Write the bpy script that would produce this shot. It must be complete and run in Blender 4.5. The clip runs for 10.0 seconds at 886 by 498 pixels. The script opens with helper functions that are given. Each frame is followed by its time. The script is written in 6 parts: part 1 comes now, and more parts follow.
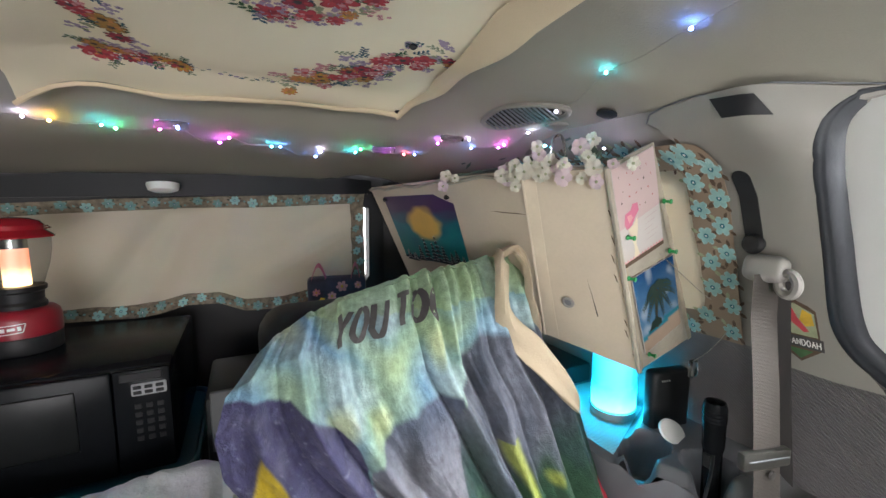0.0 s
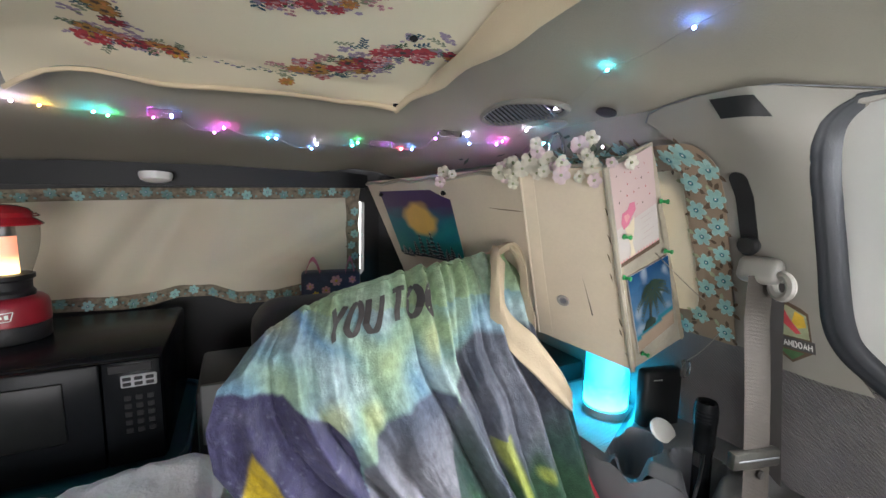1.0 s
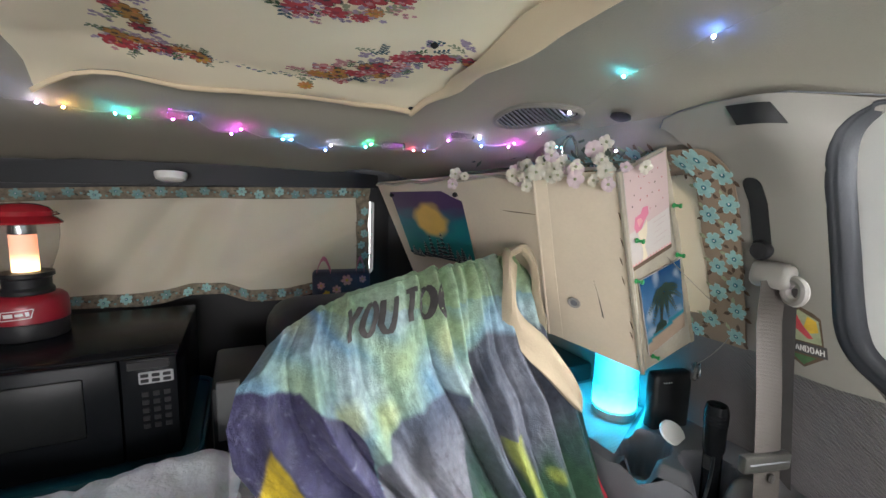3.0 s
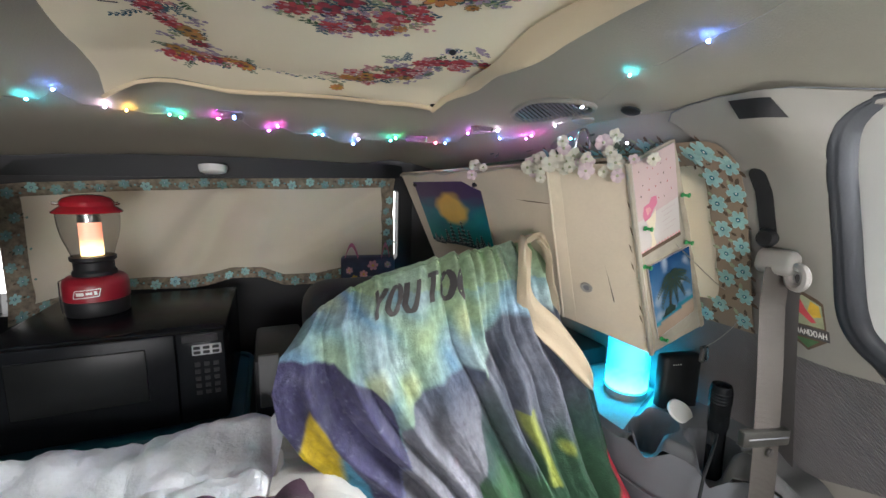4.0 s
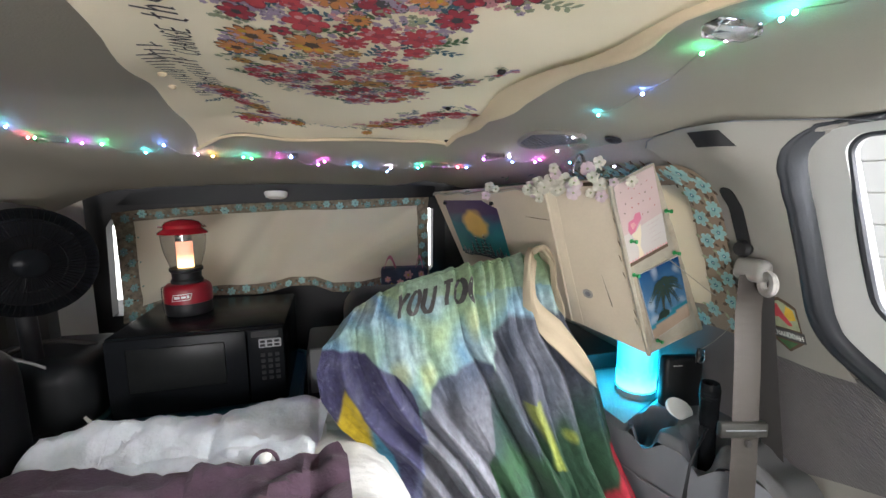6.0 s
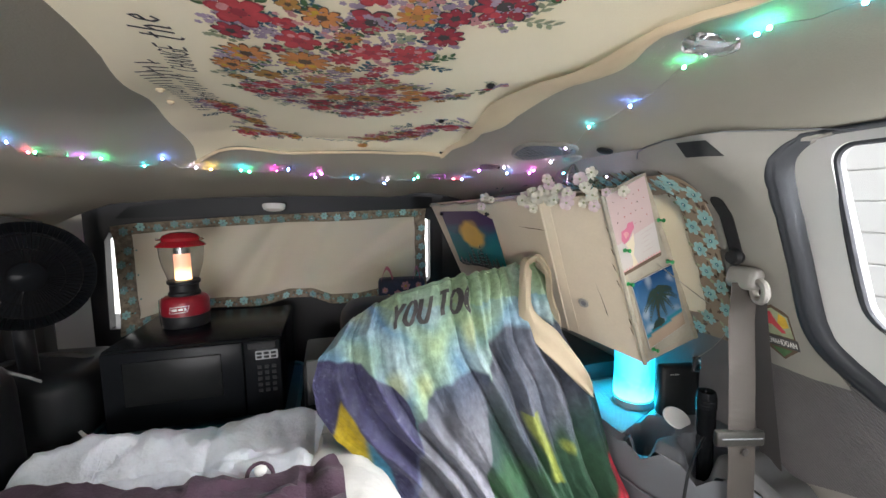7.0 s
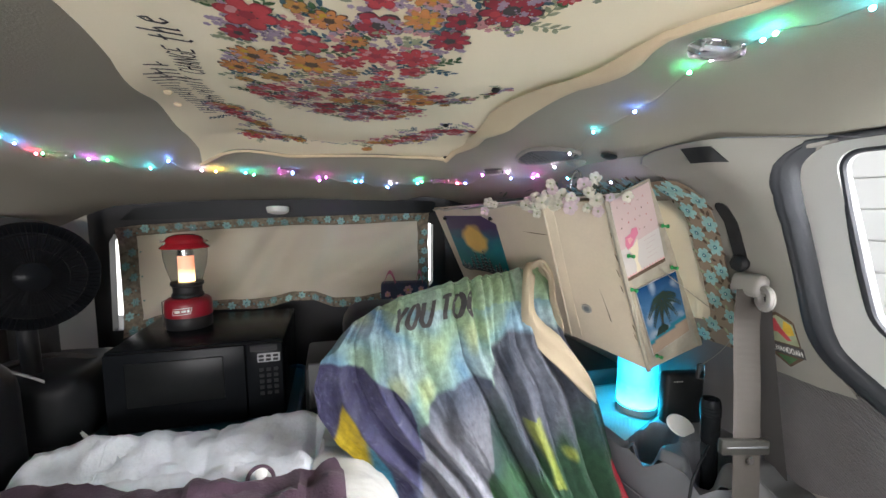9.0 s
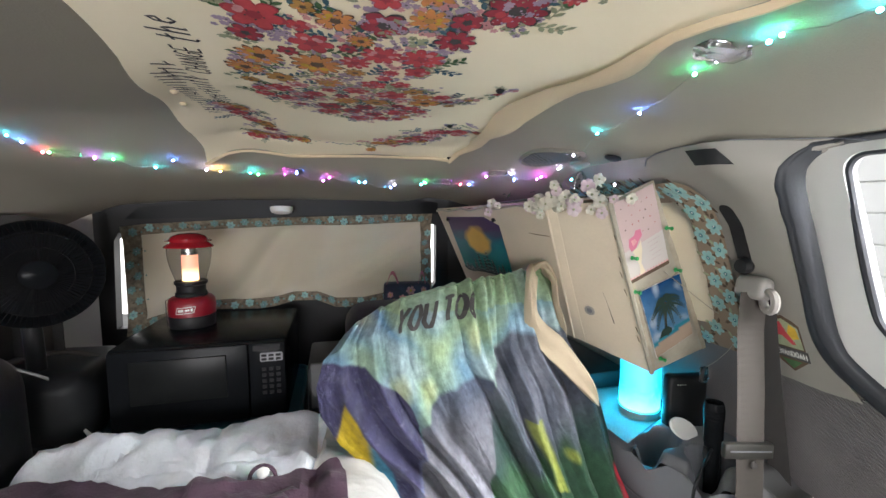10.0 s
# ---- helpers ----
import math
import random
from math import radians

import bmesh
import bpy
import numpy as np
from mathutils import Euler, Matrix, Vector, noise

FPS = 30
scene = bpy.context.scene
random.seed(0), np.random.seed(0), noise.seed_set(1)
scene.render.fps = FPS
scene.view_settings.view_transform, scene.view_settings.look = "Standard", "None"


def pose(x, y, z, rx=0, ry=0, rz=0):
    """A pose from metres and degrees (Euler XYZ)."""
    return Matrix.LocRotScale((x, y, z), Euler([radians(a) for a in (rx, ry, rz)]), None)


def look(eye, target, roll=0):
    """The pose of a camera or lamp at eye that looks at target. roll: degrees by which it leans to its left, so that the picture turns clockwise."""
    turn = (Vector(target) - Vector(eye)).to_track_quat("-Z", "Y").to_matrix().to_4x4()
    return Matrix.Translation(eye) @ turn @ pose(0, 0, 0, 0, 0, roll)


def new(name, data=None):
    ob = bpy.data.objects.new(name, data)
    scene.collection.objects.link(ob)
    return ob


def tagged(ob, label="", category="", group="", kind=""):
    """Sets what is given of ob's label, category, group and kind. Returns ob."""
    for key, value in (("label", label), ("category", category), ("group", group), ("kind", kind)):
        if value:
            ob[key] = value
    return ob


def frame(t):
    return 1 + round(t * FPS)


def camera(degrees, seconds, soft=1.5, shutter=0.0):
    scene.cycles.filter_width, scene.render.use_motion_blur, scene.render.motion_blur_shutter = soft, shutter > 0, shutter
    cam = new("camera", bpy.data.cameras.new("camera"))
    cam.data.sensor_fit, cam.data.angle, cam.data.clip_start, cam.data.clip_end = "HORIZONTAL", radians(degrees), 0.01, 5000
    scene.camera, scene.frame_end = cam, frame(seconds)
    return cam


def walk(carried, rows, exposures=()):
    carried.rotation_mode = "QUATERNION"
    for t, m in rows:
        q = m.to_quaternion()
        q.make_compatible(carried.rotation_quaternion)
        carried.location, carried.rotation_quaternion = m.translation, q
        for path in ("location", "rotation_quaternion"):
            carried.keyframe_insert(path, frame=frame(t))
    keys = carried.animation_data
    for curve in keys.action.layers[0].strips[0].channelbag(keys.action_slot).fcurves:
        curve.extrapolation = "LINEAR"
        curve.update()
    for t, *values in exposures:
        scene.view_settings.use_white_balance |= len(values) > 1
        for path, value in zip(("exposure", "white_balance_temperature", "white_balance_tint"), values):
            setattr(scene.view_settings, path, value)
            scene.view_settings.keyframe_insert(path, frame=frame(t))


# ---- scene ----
cam = camera(94.7, 10.0)
PATH = [
    (0, (0.1575, 0.3628, 1.0239), (1.1603, 2.4147, 0.7539), -0.07),
    (0.5, (0.1575, 0.3640, 1.0238), (1.1730, 2.4088, 0.7418), 0.37),
    (1, (0.1564, 0.3673, 1.0223), (1.1868, 2.4033, 0.7331), 1.11),
    (1.5, (0.1437, 0.3723, 1.0252), (1.1810, 2.4033, 0.7331), 1.73),
    (2, (0.1403, 0.3721, 1.0240), (1.1741, 2.4055, 0.7317), 1.82),
    (3.5, (0.1357, 0.3590, 1.0313), (1.1040, 2.4220, 0.7242), 1.25),
    (4, (0.1219, 0.3143, 1.0347), (1.0085, 2.4043, 0.6659), 1.24),
    (4.5, (0.1184, 0.2352, 1.0420), (0.8889, 2.3646, 0.6401), 0.84),
    (5, (0.1483, 0.1772, 1.0515), (0.8176, 2.3423, 0.6597), 0.37),
    (5.5, (0.1564, 0.1679, 1.0501), (0.7809, 2.3507, 0.6843), -0.05),
    (6, (0.1483, 0.1597, 1.0603), (0.7555, 2.3561, 0.7462), -0.4),
    (7.5, (0.1564, 0.1503, 1.0590), (0.7716, 2.3534, 0.8193), -0.89),
    (8, (0.1552, 0.1515, 1.0589), (0.7671, 2.3565, 0.8270), -0.8),
    (8.5, (0.1541, 0.1513, 1.0577), (0.7601, 2.3582, 0.8327), -0.51),
    (9, (0.1530, 0.1513, 1.0577), (0.7532, 2.3606, 0.8336), -0.33),
    (9.5, (0.1530, 0.1524, 1.0565), (0.7463, 2.3630, 0.8345), -0.15),
    (10, (0.1518, 0.1512, 1.0566), (0.7383, 2.3647, 0.8400), 0.03),
]
walk(cam, [(t, look(eye, target, roll)) for t, eye, target, roll in PATH])

# ---- light ----
world = bpy.data.worlds.new("world")
scene.world = world
world.use_nodes = True
wn = world.node_tree.nodes
sky = wn.new("ShaderNodeTexSky")
sky.sky_type = "NISHITA"
sky.sun_disc = False
sky.sun_elevation, sky.sun_rotation = radians(50), radians(225)
wn["Background"].inputs["Strength"].default_value = 0.12
world.node_tree.links.new(sky.outputs[0], wn["Background"].inputs["Color"])
sun = new("sun", bpy.data.lights.new("sun", "SUN"))
sun.data.energy, sun.data.angle, sun.data.color = 3.0, radians(12), (1.0, 0.95, 0.88)
sun.matrix_world = look((-2, -2, 4), (0, 0, 0))


def window_light(name, eye, target, sx, sy, watts, colour=(1, 1, 1)):
    lamp = new(name, bpy.data.lights.new(name, "AREA"))
    lamp.data.shape, lamp.data.size, lamp.data.size_y, lamp.data.energy, lamp.data.color = "RECTANGLE", sx, sy, watts, colour
    lamp.matrix_world = look(eye, target)
    return lamp


# Area lamps stand in for daylight; the windshield one tips up towards the headliner.
window_light("windshield_daylight", (-0.35, -1.72, 0.80), (-0.35, 1.0, 0.98), 1.2, 0.5, 34.0, (0.965, 0.95, 0.98))
window_light("door_daylight", (1.5, 0.1, 1.62), (-0.1, 0.50, 0.6), 1.4, 0.6, 132.0, (0.965, 0.97, 0.995))
window_light("left_door_daylight", (-1.5, 0.0, 1.50), (0.2, 0.35, 0.7), 1.4, 0.6, 5.0, (0.95, 0.98, 1.0))
scene.view_settings.exposure = 0.44


# ---- materials ----
def material(name, colour, rough=0.6, metal=0.0, vary=0.12, scale=6.0, grain=60.0, bump=0.1, **more):
    """A surface with stains at one scale and grain with relief at a finer one."""
    m = bpy.data.materials.new(name)
    m.use_nodes = True
    n, l = m.node_tree.nodes, m.node_tree.links
    b = n["Principled BSDF"]
    b.inputs["Roughness"].default_value, b.inputs["Metallic"].default_value = rough, metal
    co = n.new("ShaderNodeTexCoord")
    big, fine = n.new("ShaderNodeTexNoise"), n.new("ShaderNodeTexNoise")
    big.inputs["Scale"].default_value, fine.inputs["Scale"].default_value = scale, grain
    big.inputs["Detail"].default_value = fine.inputs["Detail"].default_value = 4
    ramp = n.new("ShaderNodeMapRange")
    ramp.inputs["To Min"].default_value, ramp.inputs["To Max"].default_value = 1 - vary, 1 + vary
    add = n.new("ShaderNodeMath")
    add.operation = "MULTIPLY_ADD"
    add.inputs[1].default_value = 0.35
    mix = n.new("ShaderNodeVectorMath")
    mix.operation = "SCALE"
    mix.inputs[0].default_value = colour
    for t in (big, fine):
        l.new(co.outputs["Object"], t.inputs["Vector"])
    l.new(fine.outputs["Fac"], add.inputs[0])
    l.new(big.outputs["Fac"], add.inputs[2])
    ramp.inputs["From Min"].default_value, ramp.inputs["From Max"].default_value = 0.35, 1.0
    l.new(add.outputs[0], ramp.inputs["Value"])
    l.new(ramp.outputs[0], mix.inputs["Scale"])
    l.new(mix.outputs[0], b.inputs["Base Color"])
    if bump:
        bp = n.new("ShaderNodeBump")
        bp.inputs["Strength"].default_value, bp.inputs["Distance"].default_value = bump, 0.002
        l.new(fine.outputs["Fac"], bp.inputs["Height"])
        l.new(bp.outputs[0], b.inputs["Normal"])
    for key, value in more.items():
        b.inputs[key.replace("_", " ")].default_value = value
    return m


def translucent(m, amount):
    n, l = m.node_tree.nodes, m.node_tree.links
    b, out = n["Principled BSDF"], n["Material Output"]
    tr, mx = n.new("ShaderNodeBsdfTranslucent"), n.new("ShaderNodeMixShader")
    mx.inputs[0].default_value = amount
    src = b.inputs["Base Color"].links[0].from_socket
    l.new(src, tr.inputs["Color"])
    l.new(b.outputs[0], mx.inputs[1])
    l.new(tr.outputs[0], mx.inputs[2])
    l.new(mx.outputs[0], out.inputs["Surface"])
    return m


def glow(name, colour, strength):
    m = bpy.data.materials.new(name)
    m.use_nodes = True
    b = m.node_tree.nodes["Principled BSDF"]
    b.inputs["Base Color"].default_value = (*[0.3 + 0.5 * c for c in colour], 1)
    b.inputs["Emission Color"].default_value = (*colour, 1)
    b.inputs["Emission Strength"].default_value = strength
    return m


def ribbed(m, axis, scale, strength, distance=0.003, flip=False):
    """Adds straight ribs of relief to a material."""
    n, l = m.node_tree.nodes, m.node_tree.links
    co, wv, bp = n.new("ShaderNodeTexCoord"), n.new("ShaderNodeTexWave"), n.new("ShaderNodeBump")
    wv.bands_direction = axis
    wv.inputs["Scale"].default_value, wv.inputs["Distortion"].default_value = scale, 0.3
    bp.inputs["Strength"].default_value, bp.inputs["Distance"].default_value = strength, distance
    turn = n.new("ShaderNodeMapping")
    turn.inputs["Scale"].default_value = (1, -0.7 if flip else 1, 1)
    l.new(co.outputs["Object"], turn.inputs["Vector"])
    l.new(turn.outputs[0], wv.inputs["Vector"])
    l.new(wv.outputs["Fac"], bp.inputs["Height"])
    old = n["Principled BSDF"].inputs["Normal"]
    if old.links:
        l.new(old.links[0].from_socket, bp.inputs["Normal"])
    l.new(bp.outputs[0], old)
    return m


HEADLINER = material("headliner_fabric", (0.335, 0.314, 0.255), 0.95, vary=0.06, scale=3, grain=400, bump=0.25)
TRIM = material("trim_plastic", (0.25, 0.234, 0.205), 0.55, vary=0.05, scale=4, grain=500, bump=0.12)
TRIM_GREY = material("grey_trim_plastic", (0.140, 0.145, 0.158), 0.5, vary=0.08, scale=5, grain=420, bump=0.15)
ARMREST = material("armrest_vinyl", (0.10, 0.10, 0.10), 0.4, vary=0.06, grain=300, bump=0.15)
PILLAR = material("pillar_plastic", (0.36, 0.34, 0.31), 0.3, vary=0.08, grain=300, bump=0.05)
# Door trim lighter than TRIM; the daylight it catches is put into the colour.
LIGHT_TRIM = material("daylit_door_trim", (0.60, 0.60, 0.58), 0.5, vary=0.04, scale=4, grain=500, bump=0.1)
BELT_TRIM = material("belt_guide_plastic", (0.27, 0.255, 0.235), 0.45, vary=0.05, grain=300, bump=0.05)
CARPET = ribbed(material("ribbed_carpet", (0.145, 0.135, 0.133), 0.95, vary=0.25, grain=600, bump=0.5), "DIAGONAL", 125, 0.6, flip=True)
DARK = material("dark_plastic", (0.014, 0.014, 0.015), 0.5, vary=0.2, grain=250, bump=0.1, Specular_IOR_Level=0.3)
MATT_BLACK = material("matt_black_plastic", (0.010, 0.011, 0.012), 0.5, vary=0.2, grain=250, bump=0.05, Specular_IOR_Level=0.25)
BLACK_GLOSS = material("black_gloss", (0.009, 0.010, 0.0115), 0.25, vary=0.2, bump=0.0, Specular_IOR_Level=0.06)
RUBBER = material("rubber_seal", (0.022, 0.025, 0.031), 0.55, vary=0.2, grain=200, bump=0.15)
WEBBING = ribbed(material("belt_webbing", (0.056, 0.048, 0.041), 0.8, vary=0.06, grain=600, bump=0.2), "Z", 160, 0.35, 0.001)
# Darker copy of WEBBING, with the rear run's shade put into the colour.
BACK_WEB = material("shaded_webbing", (0.04, 0.036, 0.034), 0.85, vary=0.1, grain=600, bump=0.2)
CARD = material("cardboard", (0.60, 0.51, 0.39), 0.85, vary=0.09, scale=7, grain=160, bump=0.2)
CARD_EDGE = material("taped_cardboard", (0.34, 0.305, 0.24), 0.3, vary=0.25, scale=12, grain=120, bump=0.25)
CURTAIN = translucent(material("cream_cotton", (0.60, 0.545, 0.435), 0.95, vary=0.06, scale=3, grain=900, bump=0.2), 0.28)
BORDER = material("brown_print_cotton", (0.26, 0.19, 0.13), 0.95, vary=0.12, grain=700, bump=0.2)
CLOTH = material("tea_towel_cotton", (0.95, 0.86, 0.64), 0.95, vary=0.05, scale=4, grain=900, bump=0.2)
HEM = material("towel_hem", (0.66, 0.54, 0.36), 0.95, vary=0.06, grain=800, bump=0.2)
WHITE = material("white_plastic", (0.75, 0.74, 0.71), 0.4, vary=0.03, bump=0.0)
FLEECE_WHITE = material("white_fleece", (0.85, 0.885, 0.93), 1.0, vary=0.10, scale=30, grain=150, bump=1.0, Sheen_Weight=0.2)
FLEECE_CREAM = ribbed(material("cream_knit", (0.58, 0.57, 0.54), 1.0, vary=0.08, scale=16, grain=260, bump=0.6), "Y", 22, 0.25, 0.002)
PURPLE = material("purple_fleece", (0.070, 0.036, 0.058), 0.95, vary=0.4, scale=14, grain=250, bump=0.8, Sheen_Weight=0.12)
LINING = material("cream_fleece", (0.41, 0.335, 0.235), 0.95, vary=0.07, scale=18, grain=300, bump=0.4)
RED = material("red_enamel", (0.34, 0.012, 0.02), 0.18, vary=0.1, bump=0.0)
RED_PLASTIC = material("red_plastic", (0.26, 0.01, 0.02), 0.35, vary=0.1, grain=200, bump=0.05)
CHROME = material("bright_steel", (0.6, 0.6, 0.6), 0.2, 1.0, vary=0.05, bump=0.0)
TEAL = material("teal_plastic", (0.01, 0.09, 0.12), 0.35, vary=0.1, bump=0.05)
GREYMARK = material("grey_print", (0.35, 0.35, 0.36), 0.5, bump=0.0)
PETAL_WHITE = translucent(material("white_petal", (0.66, 0.63, 0.53), 0.8, vary=0.08, bump=0.1), 0.3)
# White petals as tinted by coloured light; the pink is put into the colour.
PETAL_TINTED = translucent(material("tinted_petal", (0.62, 0.50, 0.52), 0.8, vary=0.1, bump=0.1), 0.3)
LEAF = material("dark_leaf", (0.05, 0.07, 0.05), 0.7, vary=0.2, bump=0.1)
WIRE = material("fine_wire", (0.35, 0.32, 0.28), 0.35, 0.8, bump=0.0)
CLEAR = bpy.data.materials.new("clear_plastic")
CLEAR.use_nodes = True
CLEAR.node_tree.nodes["Principled BSDF"].inputs["Transmission Weight"].default_value = 1.0
CLEAR.node_tree.nodes["Principled BSDF"].inputs["Roughness"].default_value = 0.05
CLEAR.node_tree.nodes["Principled BSDF"].inputs["IOR"].default_value = 1.25
PRINT = {k: material(k + "_print", c, 0.95, vary=0.25, scale=60, grain=400, bump=0.0) for k, c in {
    "red": (0.50, 0.06, 0.07), "crimson": (0.33, 0.035, 0.055), "orange": (0.62, 0.25, 0.08), "ochre": (0.46, 0.24, 0.06),
    "mauve": (0.40, 0.31, 0.40), "pink": (0.62, 0.30, 0.30), "teal": (0.05, 0.12, 0.15), "green": (0.06, 0.13, 0.05),
    "sage": (0.33, 0.36, 0.22), "aqua": (0.27, 0.47, 0.45), "aqua_dark": (0.04, 0.16, 0.20), "ink": (0.06, 0.055, 0.055),
    "brown": (0.10, 0.065, 0.04), "navy": (0.02, 0.025, 0.05), "white": (0.75, 0.73, 0.70), "yellow": (0.6, 0.38, 0.04)}.items()}


# ---- builders ----
def lerp(a, b, t):
    return a + (b - a) * t


def table(x, xs, ys):
    return float(np.interp(x, xs, ys))


def finish(name, bm, mats, parent=None, sharp=35):
    me = bpy.data.meshes.new(name)
    bmesh.ops.recalc_face_normals(bm, faces=bm.faces)
    bm.to_mesh(me)
    bm.free()
    for m in mats if isinstance(mats, (list, tuple)) else [mats]:
        me.materials.append(m)
    me.polygons.foreach_set("use_smooth", [True] * len(me.polygons))
    me.set_sharp_from_angle(angle=radians(sharp))
    ob = new(name, me)
    if parent:
        ob.parent = parent
    return ob


def part(name, bm, mats, parent, label="", sharp=35):
    ob = finish(name, bm, mats, parent, sharp)
    return tagged(ob, label) if label else ob


def thing(name, label, category, group="", kind=""):
    return tagged(new(name), label, category, group, kind)


def setting(name, bm, mats, label, category, sharp=35):
    return tagged(finish(name, bm, mats, None, sharp), label, category, "", "structure")


def add_box(bm, lo, hi, bevel=0.0, segs=2, m=None):
    part_bm = bmesh.new()
    bmesh.ops.create_cube(part_bm, size=1)
    lo, hi = Vector(lo), Vector(hi)
    for v in part_bm.verts:
        v.co = Vector([lerp(lo[i], hi[i], v.co[i] + 0.5) for i in range(3)])
    if bevel:
        bmesh.ops.bevel(part_bm, geom=part_bm.edges[:], offset=bevel, segments=segs, affect="EDGES", profile=0.5)
    if m:
        bmesh.ops.transform(part_bm, matrix=m, verts=part_bm.verts)
    tmp = bpy.data.meshes.new("tmp")
    part_bm.to_mesh(tmp)
    part_bm.free()
    bm.from_mesh(tmp)
    bpy.data.meshes.remove(tmp)
    return bm


def box(lo, hi, bevel=0.0, segs=2, m=None):
    return add_box(bmesh.new(), lo, hi, bevel, segs, m)


def lathe(profile, segs=32, m=None, squash=1.0):
    """A turned body from (radius, height) pairs."""
    bm = bmesh.new()
    rings = [[bm.verts.new((r * math.cos(2 * math.pi * k / segs), squash * r * math.sin(2 * math.pi * k / segs), z)) for k in range(segs)] for r, z in profile]
    for a, b in zip(rings, rings[1:]):
        for k in range(segs):
            bm.faces.new((a[k], a[(k + 1) % segs], b[(k + 1) % segs], b[k]))
    for ring in (rings[0], rings[-1]):
        bm.faces.new(ring)
    if m:
        bmesh.ops.transform(bm, matrix=m, verts=bm.verts)
    return bm


def add_tube(bm, pts, r, segs=8, closed=False):
    """A round tube along the points, its rings carried along without twist."""
    pts = [Vector(p) for p in pts]
    rings, n, side = [], len(pts), None
    for i, p in enumerate(pts):
        a, b = (pts[i - 1], pts[(i + 1) % n]) if closed or 0 < i < n - 1 else (pts[max(i - 1, 0)], pts[min(i + 1, n - 1)])
        d = (b - a).normalized()
        if side is None:
            side = d.cross(Vector((0.13, 0.31, 0.94)))
        side = (side - d * side.dot(d)).normalized()
        w = side.cross(d)
        rr = r[i] if isinstance(r, (list, tuple)) else r
        rings.append([bm.verts.new(p + rr * (math.cos(2 * math.pi * k / segs) * side + math.sin(2 * math.pi * k / segs) * w)) for k in range(segs)])
    for i in range(n if closed else n - 1):
        a, b = rings[i], rings[(i + 1) % n]
        for k in range(segs):
            bm.faces.new((a[k], a[(k + 1) % segs], b[(k + 1) % segs], b[k]))
    if not closed:
        bm.faces.new(rings[0]), bm.faces.new(rings[-1])
    return bm


def tube(pts, r, segs=8, closed=False):
    return add_tube(bmesh.new(), pts, r, segs, closed)


def inside(p, loop):
    x, y, hit = p[0], p[1], False
    for (ax, ay), (bx, by) in zip(loop, loop[1:] + loop[:1]):
        if (ay > y) != (by > y) and x < (bx - ax) * (y - ay) / (by - ay) + ax:
            hit = not hit
    return hit


def dense(loop, step):
    out = []
    for a, b in zip(loop, loop[1:] + loop[:1]):
        k = max(1, math.ceil(math.dist(a, b) / step))
        out += [(lerp(a[0], b[0], i / k), lerp(a[1], b[1], i / k)) for i in range(k)]
    return out


def rounded(u0, u1, v0, v1, r, n=8):
    """A rounded rectangle; r is one radius or those of (u0 v0, u1 v0, u1 v1, u0 v1)."""
    rs = r if isinstance(r, (list, tuple)) else (r,) * 4
    out = []
    for k, (cu, cv, su, sv) in enumerate(((u0, v0, 1, 1), (u1, v0, -1, 1), (u1, v1, -1, -1), (u0, v1, 1, -1))):
        for i in range(n + 1):
            a = radians(180 + 90 * k + 90 * i / n)
            out.append((cu + su * rs[k] + rs[k] * math.cos(a), cv + sv * rs[k] + rs[k] * math.sin(a)))
    return out


def sheet(outer, holes, step, f, offset=None):
    """A bent sheet: the flat outline with its holes, meshed finely and carried to space by f; offset gives it thickness."""
    from mathutils.geometry import delaunay_2d_cdt
    loops = [dense(outer, step)] + [dense(h, step) for h in holes]
    pts, edges = [], []
    for lp in loops:
        k = len(pts)
        pts += lp
        edges += [(k + i, k + (i + 1) % len(lp)) for i in range(len(lp))]
    rim = np.array(pts)
    us, vs = [p[0] for p in outer], [p[1] for p in outer]
    for i in range(1, int((max(us) - min(us)) / step) + 1):
        for j in range(1, int((max(vs) - min(vs)) / step) + 1):
            p = (min(us) + i * step, min(vs) + j * step)
            if inside(p, outer) and not any(inside(p, h) for h in holes) and np.min(np.hypot(rim[:, 0] - p[0], rim[:, 1] - p[1])) > step * 0.45:
                pts.append(p)
    vs2, _, faces, *_ = delaunay_2d_cdt([Vector(p) for p in pts], edges, [], 0, 1e-6)
    keep = []
    for fc in faces:
        c = (sum(vs2[i][0] for i in fc) / 3, sum(vs2[i][1] for i in fc) / 3)
        if inside(c, outer) and not any(inside(c, h) for h in holes):
            keep.append(fc)
    bm = bmesh.new()
    front = [bm.verts.new(f(p[0], p[1])) for p in vs2]
    for fc in keep:
        bm.faces.new([front[i] for i in fc])
    if offset is not None:
        back = [bm.verts.new(v.co + Vector(offset)) for v in front]
        count = {}
        for fc in keep:
            bm.faces.new([back[i] for i in reversed(fc)])
            for a, b in zip(fc, (*fc[1:], fc[0])):
                count[(min(a, b), max(a, b))] = count.get((min(a, b), max(a, b)), 0) + 1
        for (a, b), k in count.items():
            if k == 1:
                bm.faces.new((front[a], front[b], back[b], back[a]))
    bmesh.ops.delete(bm, geom=[v for v in bm.verts if not v.link_faces], context="VERTS")
    return bm


